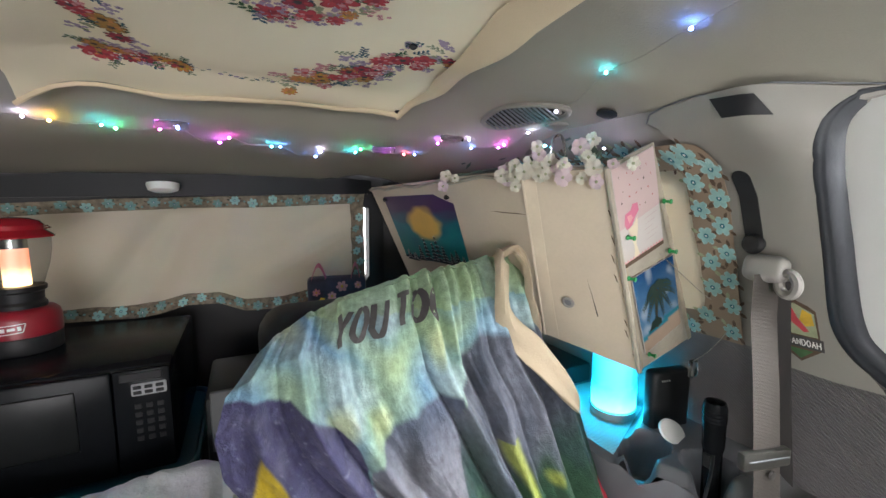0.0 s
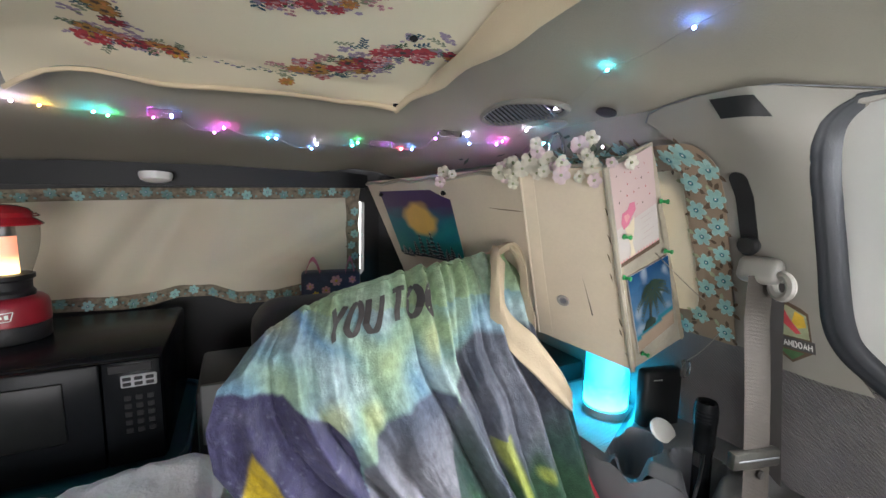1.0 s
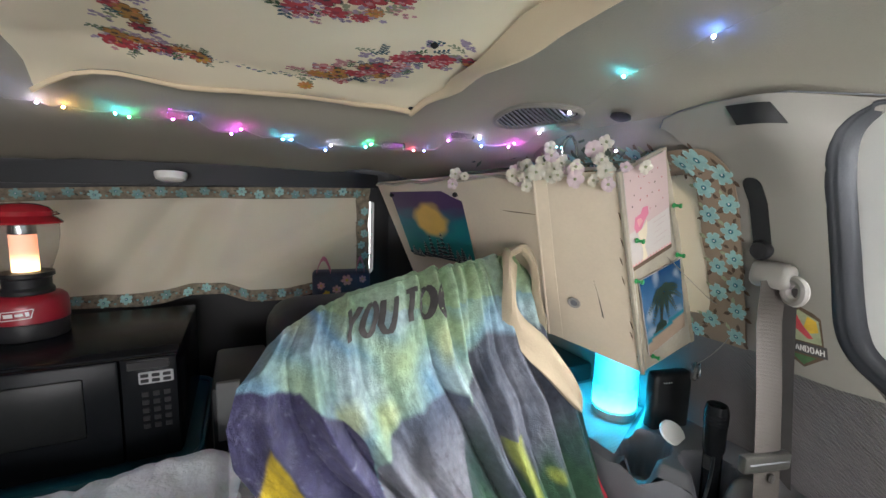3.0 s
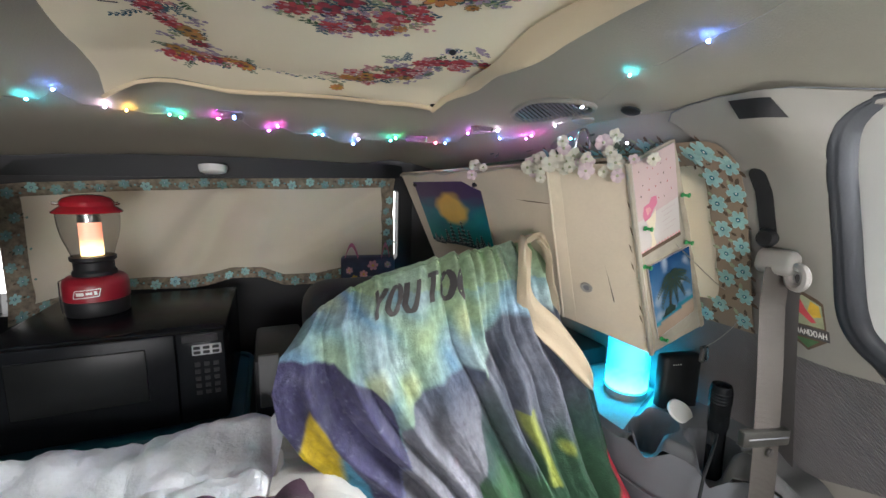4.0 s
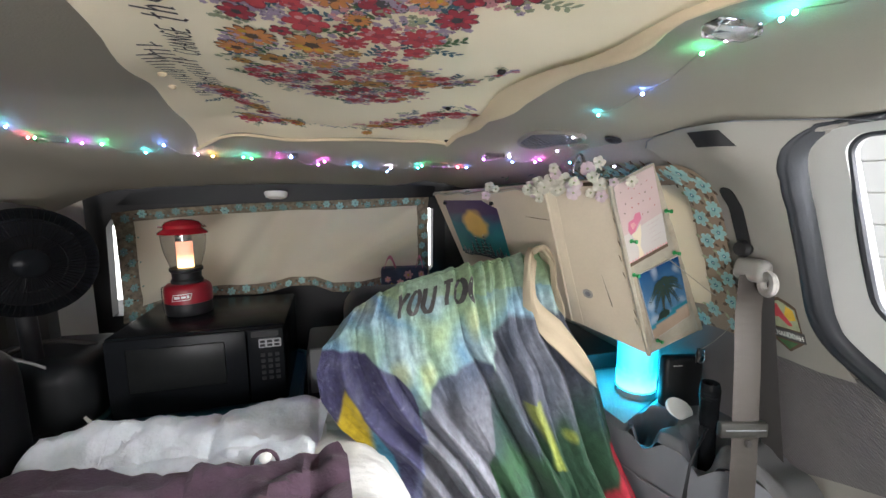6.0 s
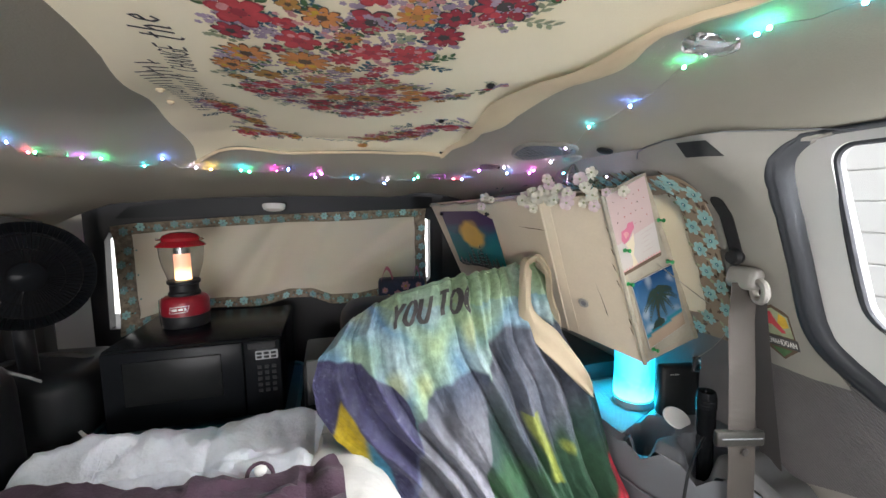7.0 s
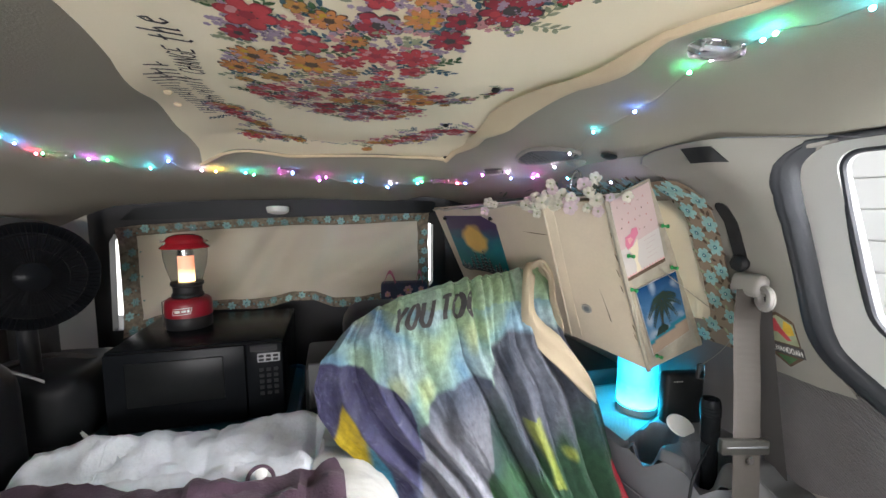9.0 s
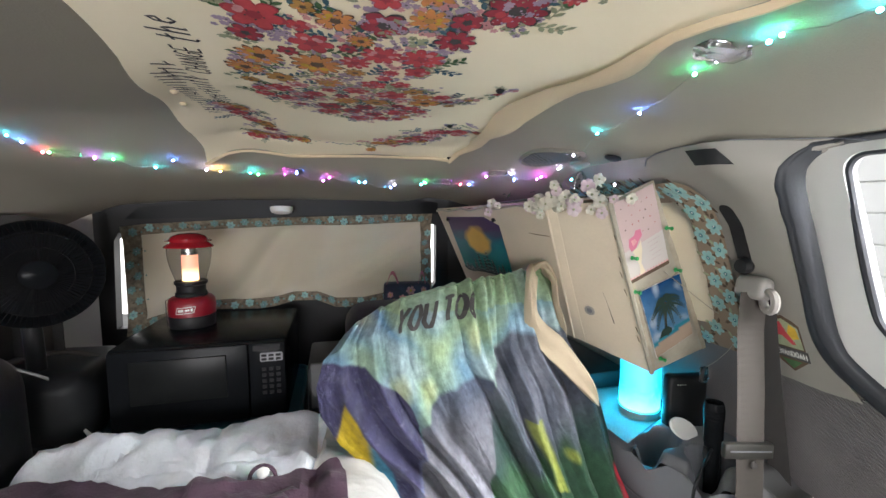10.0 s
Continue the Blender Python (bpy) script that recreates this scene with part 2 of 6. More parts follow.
class Prints:
    """Printed shapes that lie on a bent cloth, one mesh with a material for each colour."""

    def __init__(self, f, lift):
        self.bm, self.f, self.lift, self.names = bmesh.new(), f, Vector(lift), []

    def poly(self, pts, colour, up=1):
        if colour not in self.names:
            self.names.append(colour)
        c = (sum(p[0] for p in pts) / len(pts), sum(p[1] for p in pts) / len(pts))
        mid = self.bm.verts.new(self.f(*c) + self.lift * up)
        ring = [self.bm.verts.new(self.f(*p) + self.lift * up) for p in pts]
        for a, b in zip(ring, ring[1:] + ring[:1]):
            self.bm.faces.new((mid, a, b)).material_index = self.names.index(colour)

    def flower(self, u, v, r, petals, colour, heart, rng, up=1, rim=None):
        turn = rng.uniform(0, 6.28)
        for lay, (rr, col) in enumerate(((1.0, rim or colour), (0.91, colour)) if rim else ((1.0, colour),)):
            pts = []
            for k in range(petals * 6):
                a = 2 * math.pi * k / (petals * 6)
                q = r * rr * (0.62 + 0.38 * abs(math.sin(petals * a / 2)) ** 0.7) * rng.uniform(0.94, 1.06)
                pts.append((u + q * math.cos(a + turn), v + q * math.sin(a + turn)))
            self.poly(pts, col, up + 0.3 * lay)
        self.poly([(u + 0.26 * r * math.cos(a), v + 0.26 * r * math.sin(a)) for a in np.linspace(0, 6.28, 9)[:-1]], heart, up + 0.8)

    def leaf(self, u, v, r, angle, colour, up=0.6):
        ca, sa = math.cos(angle), math.sin(angle)
        self.poly([(u + x * r * ca - y * r * sa, v + x * r * sa + y * r * ca) for x, y in
                   ((0, 0), (0.3, 0.2), (0.65, 0.22), (1, 0), (0.65, -0.22), (0.3, -0.2))], colour, up)

    def stroke(self, pts, width, colour, up=1):
        if colour not in self.names:
            self.names.append(colour)
        fine = []
        for a, b in zip(pts, pts[1:]):
            k = max(1, math.ceil(math.dist(a, b) / 0.006))
            fine += [(lerp(a[0], b[0], i / k), lerp(a[1], b[1], i / k)) for i in range(k)]
        fine.append(pts[-1])
        prev = None
        for i, p in enumerate(fine):
            a, b = fine[max(i - 1, 0)], fine[min(i + 1, len(fine) - 1)]
            dx, dy = b[0] - a[0], b[1] - a[1]
            n = math.hypot(dx, dy) or 1
            ox, oy = -dy / n * width / 2, dx / n * width / 2
            pair = [self.bm.verts.new(self.f(p[0] + s * ox, p[1] + s * oy) + self.lift * up) for s in (-1, 1)]
            if prev:
                self.bm.faces.new((prev[0], prev[1], pair[1], pair[0])).material_index = self.names.index(colour)
            prev = pair

    def done(self, name, parent, label):
        return part(name, self.bm, [PRINT[k] for k in self.names], parent, label)


# ---- the van's shell ----
def smooth(t):
    t = min(1, max(0, t))
    return t * t * (3 - 2 * t)


def wall_x(z, y=0.8):
    """Half width of the inner side wall; it stands further out along the sliding door than behind the pillar."""
    rear = table(z, (-0.15, 0.48, 0.77, 0.862, 0.954, 1.03, 1.075, 1.12, 1.16, 1.184), (0.989, 0.989, 0.95, 0.908, 0.874, 0.84, 0.80, 0.726, 0.706, 0.66))
    door = table(z, (-0.15, 0.48, 0.77, 0.862, 0.954, 1.05, 1.184), (0.989, 0.989, 0.95, 0.910, 0.886, 0.866, 0.845))
    return lerp(rear, door, smooth((0.665 - y) / 0.09))


def ceiling_z(x, y):
    rear = table(abs(x), (0, 0.345, 0.46, 0.575, 0.62, 0.68, 0.74, 0.90), (1.224, 1.216, 1.205, 1.19, 1.176, 1.160, 1.150, 1.11))
    door = table(abs(x), (0, 0.345, 0.46, 0.575, 0.68, 0.78, 0.90), (1.224, 1.216, 1.205, 1.192, 1.177, 1.166, 1.155))
    z = lerp(rear, door, smooth((0.76 - y) / 0.14))
    fall = table(y, (0.98, 1.08, 1.18, 1.28, 1.62), (0, 0.022, 0.070, 0.092, 0.132)) * (1 - 0.25 * smooth((abs(x) - 0.35) / 0.15))
    return z - fall - 0.05 * max(0, (-0.36 - x) / 0.2) * smooth((y - 1.2) / 0.3)


FLOOR_Z, HATCH_Y, FRONT_Y = 0.0, 1.66, -1.8
SEAL_OUT = [(-0.47, 0.60), (0.10, 0.605), (0.27, 0.62), (0.38, 0.645), (0.47, 0.685), (0.545, 0.740), (0.586, 0.770), (0.614, 0.797), (0.630, 0.831), (0.635, 0.872), (0.636, 0.936), (0.637, 0.992),
            (0.637, 1.041), (0.631, 1.083), (0.621, 1.113), (0.611, 1.136), (0.600, 1.150), (0.586, 1.1575), (0.50, 1.160), (0.0, 1.162), (-0.45, 1.16), (-0.53, 1.12), (-0.55, 1.0), (-0.55, 0.66)]
SEAL_IN = [(-0.45, 0.63), (0.10, 0.637), (0.26, 0.652), (0.365, 0.677), (0.452, 0.716), (0.525, 0.768), (0.550, 0.787), (0.5715, 0.806), (0.592, 0.832), (0.600, 0.864), (0.605, 0.913), (0.6085, 0.967),
           (0.612, 1.015), (0.613, 1.062), (0.610, 1.095), (0.605, 1.120), (0.597, 1.138), (0.585, 1.149), (0.50, 1.152), (0.0, 1.153), (-0.43, 1.15), (-0.505, 1.11), (-0.52, 1.0), (-0.52, 0.69)]


def flowing(pts, k, closed=False):
    """A smooth curve through points, k steps from one to the next."""
    n, out = len(pts), []
    pts = [Vector(p) for p in pts]
    for i in range(n if closed else n - 1):
        p0, p1, p2, p3 = [pts[j % n] if closed else pts[min(max(j, 0), n - 1)] for j in (i - 1, i, i + 1, i + 2)]
        for j in range(k):
            t = j / k
            out.append(0.5 * (2 * p1 + (p2 - p0) * t + (2 * p0 - 5 * p1 + 4 * p2 - p3) * t * t + (3 * p1 - p0 - 3 * p2 + p3) * t ** 3))
    return out if closed else out + [pts[-1]]


seal_out, seal_in = flowing(SEAL_OUT, 6, True), flowing(SEAL_IN, 6, True)
door_hole = [tuple(a.lerp(b, 0.45)) for a, b in zip(seal_out, seal_in)]
quarter_hole = rounded(0.80, 1.42, 0.80, 1.08, 0.05)
for side, name in ((1, "wall_right"), (-1, "wall_left")):
    outer = [(FRONT_Y, FLOOR_Z), (HATCH_Y, FLOOR_Z), (HATCH_Y, 1.158), (FRONT_Y, 1.158)]
    setting(name, sheet(outer, [door_hole, quarter_hole], 0.045, lambda y, z, s=side: Vector((s * wall_x(z, y), y, z)), (side * 0.03, 0, 0)),
            TRIM, "light grey moulded plastic side trim of a van", "wall")
setting("ceiling", sheet([(-0.88, FRONT_Y), (0.88, FRONT_Y), (0.88, 0.66), (0.76, 0.76), (0.76, 1.612), (-0.76, 1.612), (-0.76, 0.76), (-0.88, 0.66)], [], 0.04,
                         lambda x, y: Vector((x, y, ceiling_z(x, y))), (0, 0, 0.03)), HEADLINER, "grey-beige fabric headliner of a van", "ceiling")
setting("floor", box((-1.0, FRONT_Y, -0.06), (1.0, HATCH_Y + 0.05, FLOOR_Z)), CARPET, "dark ribbed carpet on the van floor", "floor")

# hatch, header and front
hatch_hole = [(-0.534, 0.675), (-0.480, 0.675), (-0.44, 0.755), (0.50, 0.755), (0.521, 0.78), (0.524, 1.00), (0.48, 1.018), (0.0, 1.005), (-0.44, 0.985), (-0.510, 0.985), (-0.524, 0.96)]
setting("hatch", sheet([(-0.80, 0), (0.80, 0), (0.80, 1.15), (-0.80, 1.15)], [hatch_hole], 0.06,
                       lambda x, z: Vector((x, HATCH_Y, z)), (0, 0.04, 0)), DARK, "black inner panel of the van's rear hatch", "hatch")
setting("hatch_header", sheet([(-0.46, 1.03), (0.52, 1.045), (0.52, 1.085), (0.3, 1.095), (-0.2, 1.09), (-0.42, 1.065)], [], 0.03,
                              lambda x, z: Vector((x, 1.585 + 0.35 * max(0, abs(x) - 0.45), z)), (0, 0.05, 0)), MATT_BLACK, "dark plastic header strip above the rear window", "trim")
for s, name in ((-1, "pillar_left"), (1, "pillar_right")):
    # Same trim on both sides: left coloured as lit, right dark as shaded.
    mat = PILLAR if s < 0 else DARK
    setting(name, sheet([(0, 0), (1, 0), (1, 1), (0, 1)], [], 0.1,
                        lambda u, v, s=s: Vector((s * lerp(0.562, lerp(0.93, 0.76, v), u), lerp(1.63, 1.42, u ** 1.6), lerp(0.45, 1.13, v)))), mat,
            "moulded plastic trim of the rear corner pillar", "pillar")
# Unseen front end added to close the shell; daylight enters by its opening.
front_hole = rounded(-0.72, 0.72, 0.62, 1.10, 0.08)
setting("wall_front", sheet([(-1.0, 0), (1.0, 0), (1.0, 1.2), (-1.0, 1.2)], [front_hole], 0.2,
                            lambda x, z: Vector((x, FRONT_Y, z)), (0, -0.03, 0)), TRIM_GREY, "plain unseen front end that closes the van", "wall")

# distance outside
# Unseen ground, kept dark so little light bounces up to the headliner.
setting("ground", box((-60, -60, -0.5), (60, 60, -0.45)), material("dark_ground", (0.06, 0.06, 0.06), 0.95, bump=0.3), "unseen ground outside the van, dark to limit bounced light", "ground")
setting("backdrop", box((-6, 7.0, -0.45), (4, 7.1, 3.2)), glow("bright_distance", (1.0, 0.98, 0.95), 2.0), "bright daylight distance behind the van", "backdrop")
siding = thing("siding_wall", "pale horizontal siding of a building outside", "building", kind="structure")
SIDING = material("pale_siding", (0.80, 0.80, 0.77), 0.7, vary=0.03, bump=0.0)
part("wall", box((4.2, -6, -0.45), (4.3, 8, 3.0)), SIDING, siding)
for k in range(14):
    part("board", box((4.14, -6, -0.4 + 0.24 * k), (4.2, 8, -0.4 + 0.24 * k + 0.232), 0.006, 1), SIDING, siding)

# sliding door: seal, recessed frame, glass
for s, name in ((1, "door_1"), (-1, "door_2")):
    door = tagged(new(name), "sliding van door with window and inner frame coloured pale as daylit", "door", "", "structure")
    bm, rows = bmesh.new(), []
    for a, b in zip(seal_out, seal_in):
        rows.append([])
        for k in range(13):
            q = k / 12
            p = a.lerp(b, q)
            swell = 0.010 * max(0, math.sin(math.pi * min(1, q * 1.02))) ** 0.6 - 0.0022 * math.exp(-((q - 0.40) / 0.06) ** 2) - 0.005 * q
            rows[-1].append(bm.verts.new((s * (wall_x(p.y, p.x) - 0.004 - swell + (0.008 if k == 12 else 0)), p.x, p.y)))
    for a, b in zip(rows, rows[1:] + rows[:1]):
        for k in range(12):
            bm.faces.new((a[k], a[k + 1], b[k + 1], b[k]))
    part("seal", bm, RUBBER, door, "thick dark rubber seal", 70)
    glass_hole = [(y - 0.125 * (1.13 - z) if y > 0.3 else y, z) for y, z in rounded(-0.42, 0.585, 0.855, 1.139, (0.05, 0.05, 0.03, 0.04))]
    part("frame", sheet(rounded(-0.58, 0.67, 0.595, 1.175, 0.1), [glass_hole], 0.04, lambda y, z, s=s: Vector((s * (wall_x(z, 0.3) + 0.010 - 0.008 * smooth((y - 0.55) / 0.08) + 0.008 * math.cos((z - 0.98) * 9)), y, z)), (s * 0.03, 0, 0)), LIGHT_TRIM, door)
    gring = dense(glass_hole, 0.03)
    part("gasket", tube([(s * (wall_x(z, 0.3) + 0.020), y, z) for y, z in gring], 0.006, 8, True), RUBBER, door, "black window gasket")
    pane = part("pane", sheet(glass_hole, [], 0.08, lambda y, z, s=s: Vector((s * (wall_x(z, 0.3) + 0.028), y, z)), (s * 0.004, 0, 0)), CLEAR, door, "clear window glass")
    pane.visible_shadow = False

# pillar trim of the right side, raised above the wall
trim_outline = [(0.575, 0.755), (0.606, 0.797), (0.622, 0.835), (0.627, 0.88), (0.629, 1.0), (0.627, 1.07), (0.617, 1.11), (0.600, 1.142), (0.57, 1.153), (0.58, 1.158), (0.64, 1.160), (0.72, 1.158), (0.760, 1.154), (0.785, 1.148),
                (0.793, 1.138), (0.778, 1.128), (0.760, 1.10), (0.768, 1.0), (0.788, 0.80), (0.795, 0.74)]
setting("pillar_trim", sheet(trim_outline, [], 0.014, lambda y, z: Vector((wall_x(z, y) - 0.008, y, z)), (0.012, 0, 0)), TRIM, "pale plastic pillar trim behind the seat belt", "trim")
seam = [(0.793, 1.138), (0.785, 1.149), (0.760, 1.155), (0.72, 1.159), (0.64, 1.161), (0.58, 1.159), (0.54, 1.150)]
setting("pillar_seam", tube([(wall_x(z, y) - 0.010, y, z) for y, z in seam], 0.0011, 6), TRIM_GREY, "dark seam between headliner and pillar trim", "trim")
setting("carpet_panel", sheet([(-0.3, 0.70), (0.3, 0.66), (0.525, 0.588), (0.59, 0.566), (0.67, 0.536), (0.98, 0.536), (0.98, 0.79), (0.76, 0.79), (0.715, 0.765), (0.62, 0.758), (0.52, 0.765), (-0.3, 0.765)], [], 0.04,
                              lambda y, z: Vector((wall_x(z, y) - 0.012 + (0.006 if z > 0.74 else 0), y, z)), (0.008, 0, 0)), CARPET, "dark ribbed carpet covering the lower side wall", "trim")

# side shelf with armrest and cup holders
shelf = tagged(new("side_console"), "grey moulded side console with armrest and two cup holders", "console", "", "structure")
CUPS = [((0.809, 0.842), 0.044, (-0.84, -0.54)), ((0.850, 0.748), 0.040, (-0.80, -0.60))]


def shelf_in(y):
    """Where the console's inner edge runs; it draws in to a round end in front."""
    return table(y, (0.57, 0.60, 0.65, 0.72, 0.80, 0.88), (0.93, 0.885, 0.838, 0.785, 0.757, 0.748))


def shelf_z(x, y):
    """Height of the moulded top: a raised block with two deep cups, each with a notch cut through its inner wall."""
    z = 0.552 + 0.024 * smooth((0.856 + 0.49 * (x - 0.754) - y) / 0.020) * smooth((y - 0.60) / 0.04)
    z -= 0.050 * smooth((x - 0.84) / 0.06) * smooth((0.72 - y) / 0.06)
    z -= 0.016 * (1 - smooth((x - shelf_in(y)) / 0.022)) + 0.05 * max(0, (0.605 - y) / 0.035) ** 2
    for (cx, cy), r, (gx, gy) in CUPS:
        dx, dy = x - cx, y - cy
        d, ahead, aside = math.hypot(dx, dy), dx * gx + dy * gy, abs(dx * gy - dy * gx)
        cup = 1 - smooth((d - r + 0.007) / 0.010)
        notch = (1 - smooth((aside - 0.010) / 0.020)) * smooth(ahead / 0.02)
        z = lerp(z, 0.528, notch * (1 - smooth((d - r - 0.045) / 0.02)))
        z = lerp(z, 0.480, cup)
    return z


ys = list(np.linspace(0.57, 1.62, 60))
part("top", sheet([(shelf_in(y), y) for y in ys] + [(0.975, 1.62), (0.975, 0.57)], [], 0.0052, lambda x, y: Vector((x, y, shelf_z(x, y)))), TRIM_GREY, shelf, sharp=60)
part("front", sheet([(0.57, 0.0), (1.62, 0.0), (1.62, 1), (0.57, 1)], [], 0.02,
                    lambda y, t: Vector((shelf_in(y) + 0.035 * (1 - t) - 0.012 * math.sin(math.pi * t), y, lerp(0.05, shelf_z(shelf_in(y), y), t)))), TRIM_GREY, shelf, sharp=60)
part("end", sheet([(0, 0), (1, 0), (1, 1), (0, 1)], [], 0.1, lambda u, t: Vector((lerp(shelf_in(0.57), 0.975, u), 0.57, lerp(0.05, shelf_z(0.9, 0.57), t)))), TRIM_GREY, shelf)
part("groove", tube([(shelf_in(y) - 0.008, y, 0.465) for y in ys], 0.002, 6), TRIM_GREY, shelf)


def armrest_z(x, y):
    return shelf_z(x, y) + 0.001 + 0.020 * smooth((x - shelf_in(y)) / 0.03) * smooth((0.712 - y) / 0.025) * smooth((y - 0.59) / 0.03)


part("armrest", sheet([(shelf_in(y) + 0.002, y) for y in np.linspace(0.592, 0.71, 12)] + [(0.968, 0.71), (0.968, 0.592)], [], 0.008, lambda x, y: Vector((x, y, armrest_z(x, y)))), ARMREST, shelf, "paler grey padded armrest", sharp=60)

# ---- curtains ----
# Rear border and dim flowers are darker copies, shade put into their colour.
BORDER_REAR = material("shaded_brown_print_cotton", (0.19, 0.155, 0.11), 0.95, vary=0.7, scale=75, grain=700, bump=0.2)
PRINT["aqua_shaded"] = material("shaded_aqua_print", (0.16, 0.28, 0.26), 0.95, vary=0.35, scale=90, bump=0.0)
PRINT["aqua_pale"] = material("pale_aqua_print", (0.36, 0.56, 0.53), 0.95, vary=0.2, scale=80, bump=0.0)
PRINT["moss"] = material("moss_print", (0.055, 0.065, 0.045), 0.95, vary=0.3, scale=90, bump=0.0)


def rear_fold(x, z):
    """The cloth over the rear window; its top follows the header, its lower edge sags and lifts in waves."""
    top = table(x, (-0.48, -0.42, -0.12, 0.15, 0.49), (1.006, 1.014, 1.030, 1.037, 1.046))
    low = table(x, (-0.49, -0.40, -0.25, -0.10, -0.05, 0.01, 0.09, 0.15, 0.25, 0.345, 0.42, 0.50), (0.660, 0.690, 0.736, 0.728, 0.734, 0.750, 0.747, 0.720, 0.716, 0.735, 0.741, 0.748))
    k = (z - 0.735) / 0.31
    body = smooth(k / 0.2) * smooth((1 - k) / 0.15)
    sway = 0.003 * math.sin(9 * x + 3) + 0.002 * math.sin(31 * x - 4 * k)
    for x0, lean, w, h in ((-0.30, 0.30, 0.045, 0.010), (-0.10, 0.22, 0.030, 0.016), (-0.02, 0.16, 0.045, 0.022), (0.10, 0.10, 0.030, -0.010), (0.24, 0.55, 0.050, 0.010), (0.40, 0.8, 0.045, 0.008)):
        d = (x - x0 - lean * (k - 0.5)) / w
        sway += 1.7 * h * math.exp(-d * d) * body
    sway += 0.007 * math.exp(-((k - 0.62 - 0.35 * (x - 0.1)) / 0.06) ** 2) * math.exp(-((x - 0.18) / 0.2) ** 2) + 0.006 * math.exp(-((k - 0.30 + 0.5 * (x - 0.3)) / 0.05) ** 2) * math.exp(-((x - 0.32) / 0.15) ** 2)
    return Vector((x, 1.622 + sway - 0.012 * (1 - body), lerp(low, top, k)))


def rear_lift(x, z):
    return rear_fold(x, z) + Vector((0, -0.0024, 0))


rear = thing("rear_curtain", "cream curtain with flowered border drawn over the rear window", "curtain")
U0, U1, V0, V1, BL, BR, BH = -0.482, 0.497, 0.735, 1.045, 0.050, 0.040, 0.031
part("panel", sheet([(U0 + 0.006, V0 + 0.006), (U1 - 0.006, V0 + 0.006), (U1 - 0.006, V1 - 0.006), (U0 + 0.006, V1 - 0.006)], [], 0.011, rear_fold, (0, 0.002, 0)), CURTAIN, rear, "plain cream cotton", sharp=80)
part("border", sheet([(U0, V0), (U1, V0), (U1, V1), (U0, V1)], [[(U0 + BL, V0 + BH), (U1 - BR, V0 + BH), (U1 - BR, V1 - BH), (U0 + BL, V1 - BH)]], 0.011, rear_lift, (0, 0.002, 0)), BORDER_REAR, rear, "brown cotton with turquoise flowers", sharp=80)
pr = Prints(rear_lift, (0, -0.0012, 0))
rng = random.Random(4)
spots = []
for v in (V0 + 0.5 * BH, V1 - 0.5 * BH):
    spots += [(U0 + 0.03 + 0.0455 * k + rng.uniform(-0.005, 0.005), v + (0.004 if k % 2 else -0.004)) for k in range(21)]
for u in (U0 + 0.5 * BL, U1 - 0.5 * BR):
    spots += [(u + (0.010 if k % 2 else -0.010) * (1 if u < 0 else 0.5), V0 + 0.055 + 0.036 * k) for k in range(6)]
for u, v in spots:
    for k in range(5):
        a = 1.257 * k + rng.uniform(0.2, 1.0)
        pr.leaf(u + 0.013 * math.cos(a), v + 0.004 * math.sin(a), rng.uniform(0.006, 0.009), a + rng.uniform(-0.6, 0.6), rng.choice(("brown", "moss", "moss")), 0.4)
    pr.poly([(u + 0.023 + 0.003 * math.cos(a), v - 0.003 + 0.003 * math.sin(a)) for a in np.linspace(0, 6.28, 7)[:-1]], "aqua_shaded", 0.7)
for u, v in spots:
    # The brighter aqua grows commoner to the right, the shaded one to the left.
    pr.flower(u, v, rng.uniform(0.0120, 0.0138), 6, "aqua" if rng.random() < 0.25 + 0.7 * max(0, u + 0.1) else "aqua_shaded", "aqua_dark", rng, 1)
    pr.poly([(u + 0.0014 * math.cos(a), v + 0.0014 * math.sin(a)) for a in np.linspace(0, 6.28, 7)[:-1]], "white", 2.2)
pr.done("flower_print", rear, "turquoise printed flowers")


def side_fold(y, z):
    return Vector((wall_x(z) - 0.014 + 0.009 * smooth((y - 0.785) / 0.03) * smooth((z - 0.95) / 0.1) + 0.002 * math.sin(40 * y + 9 * z) + 0.001 * math.sin(90 * z), y, z))


def side_lift(y, z):
    return side_fold(y, z) + Vector((-0.0025, 0, 0))


edge_out = flowing([(0.752, 1.106), (0.735, 1.098), (0.731, 1.070), (0.737, 1.020), (0.740, 0.965), (0.742, 0.898), (0.745, 0.837), (0.752, 0.772)], 4)
edge_in = flowing([(0.840, 0.820), (0.808, 0.832), (0.800, 0.905), (0.801, 0.967), (0.799, 1.025), (0.790, 1.068), (0.835, 1.072)], 4)
quarter = thing("side_curtain", "cream curtain with flowered border over the quarter window", "curtain")
part("panel", sheet([(0.775, 0.776), (1.40, 0.776), (1.40, 1.10), (0.775, 1.10)], [], 0.02, side_fold, (0.002, 0, 0)), CURTAIN, quarter, "plain cream cotton")
part("border", sheet([tuple(p) for p in edge_out] + [(1.40, 0.762), (1.40, 0.80)] + [tuple(p) for p in edge_in] + [(1.40, 1.072), (1.40, 1.106)], [], 0.012, side_lift, (0.002, 0, 0)), BORDER, quarter, "brown cotton with turquoise flowers")
pr = Prints(side_lift, (-0.0008, 0, 0))
rng = random.Random(8)
spots = [(0.790, 1.086), (0.764, 1.091), (0.778, 1.052), (0.783, 1.009), (0.781, 0.965), (0.781, 0.920), (0.785, 0.873), (0.806, 0.816), (0.744, 1.070), (0.749, 1.027), (0.753, 0.983), (0.753, 0.937), (0.754, 0.892), (0.757, 0.844), (0.766, 0.793), (0.838, 0.785)]
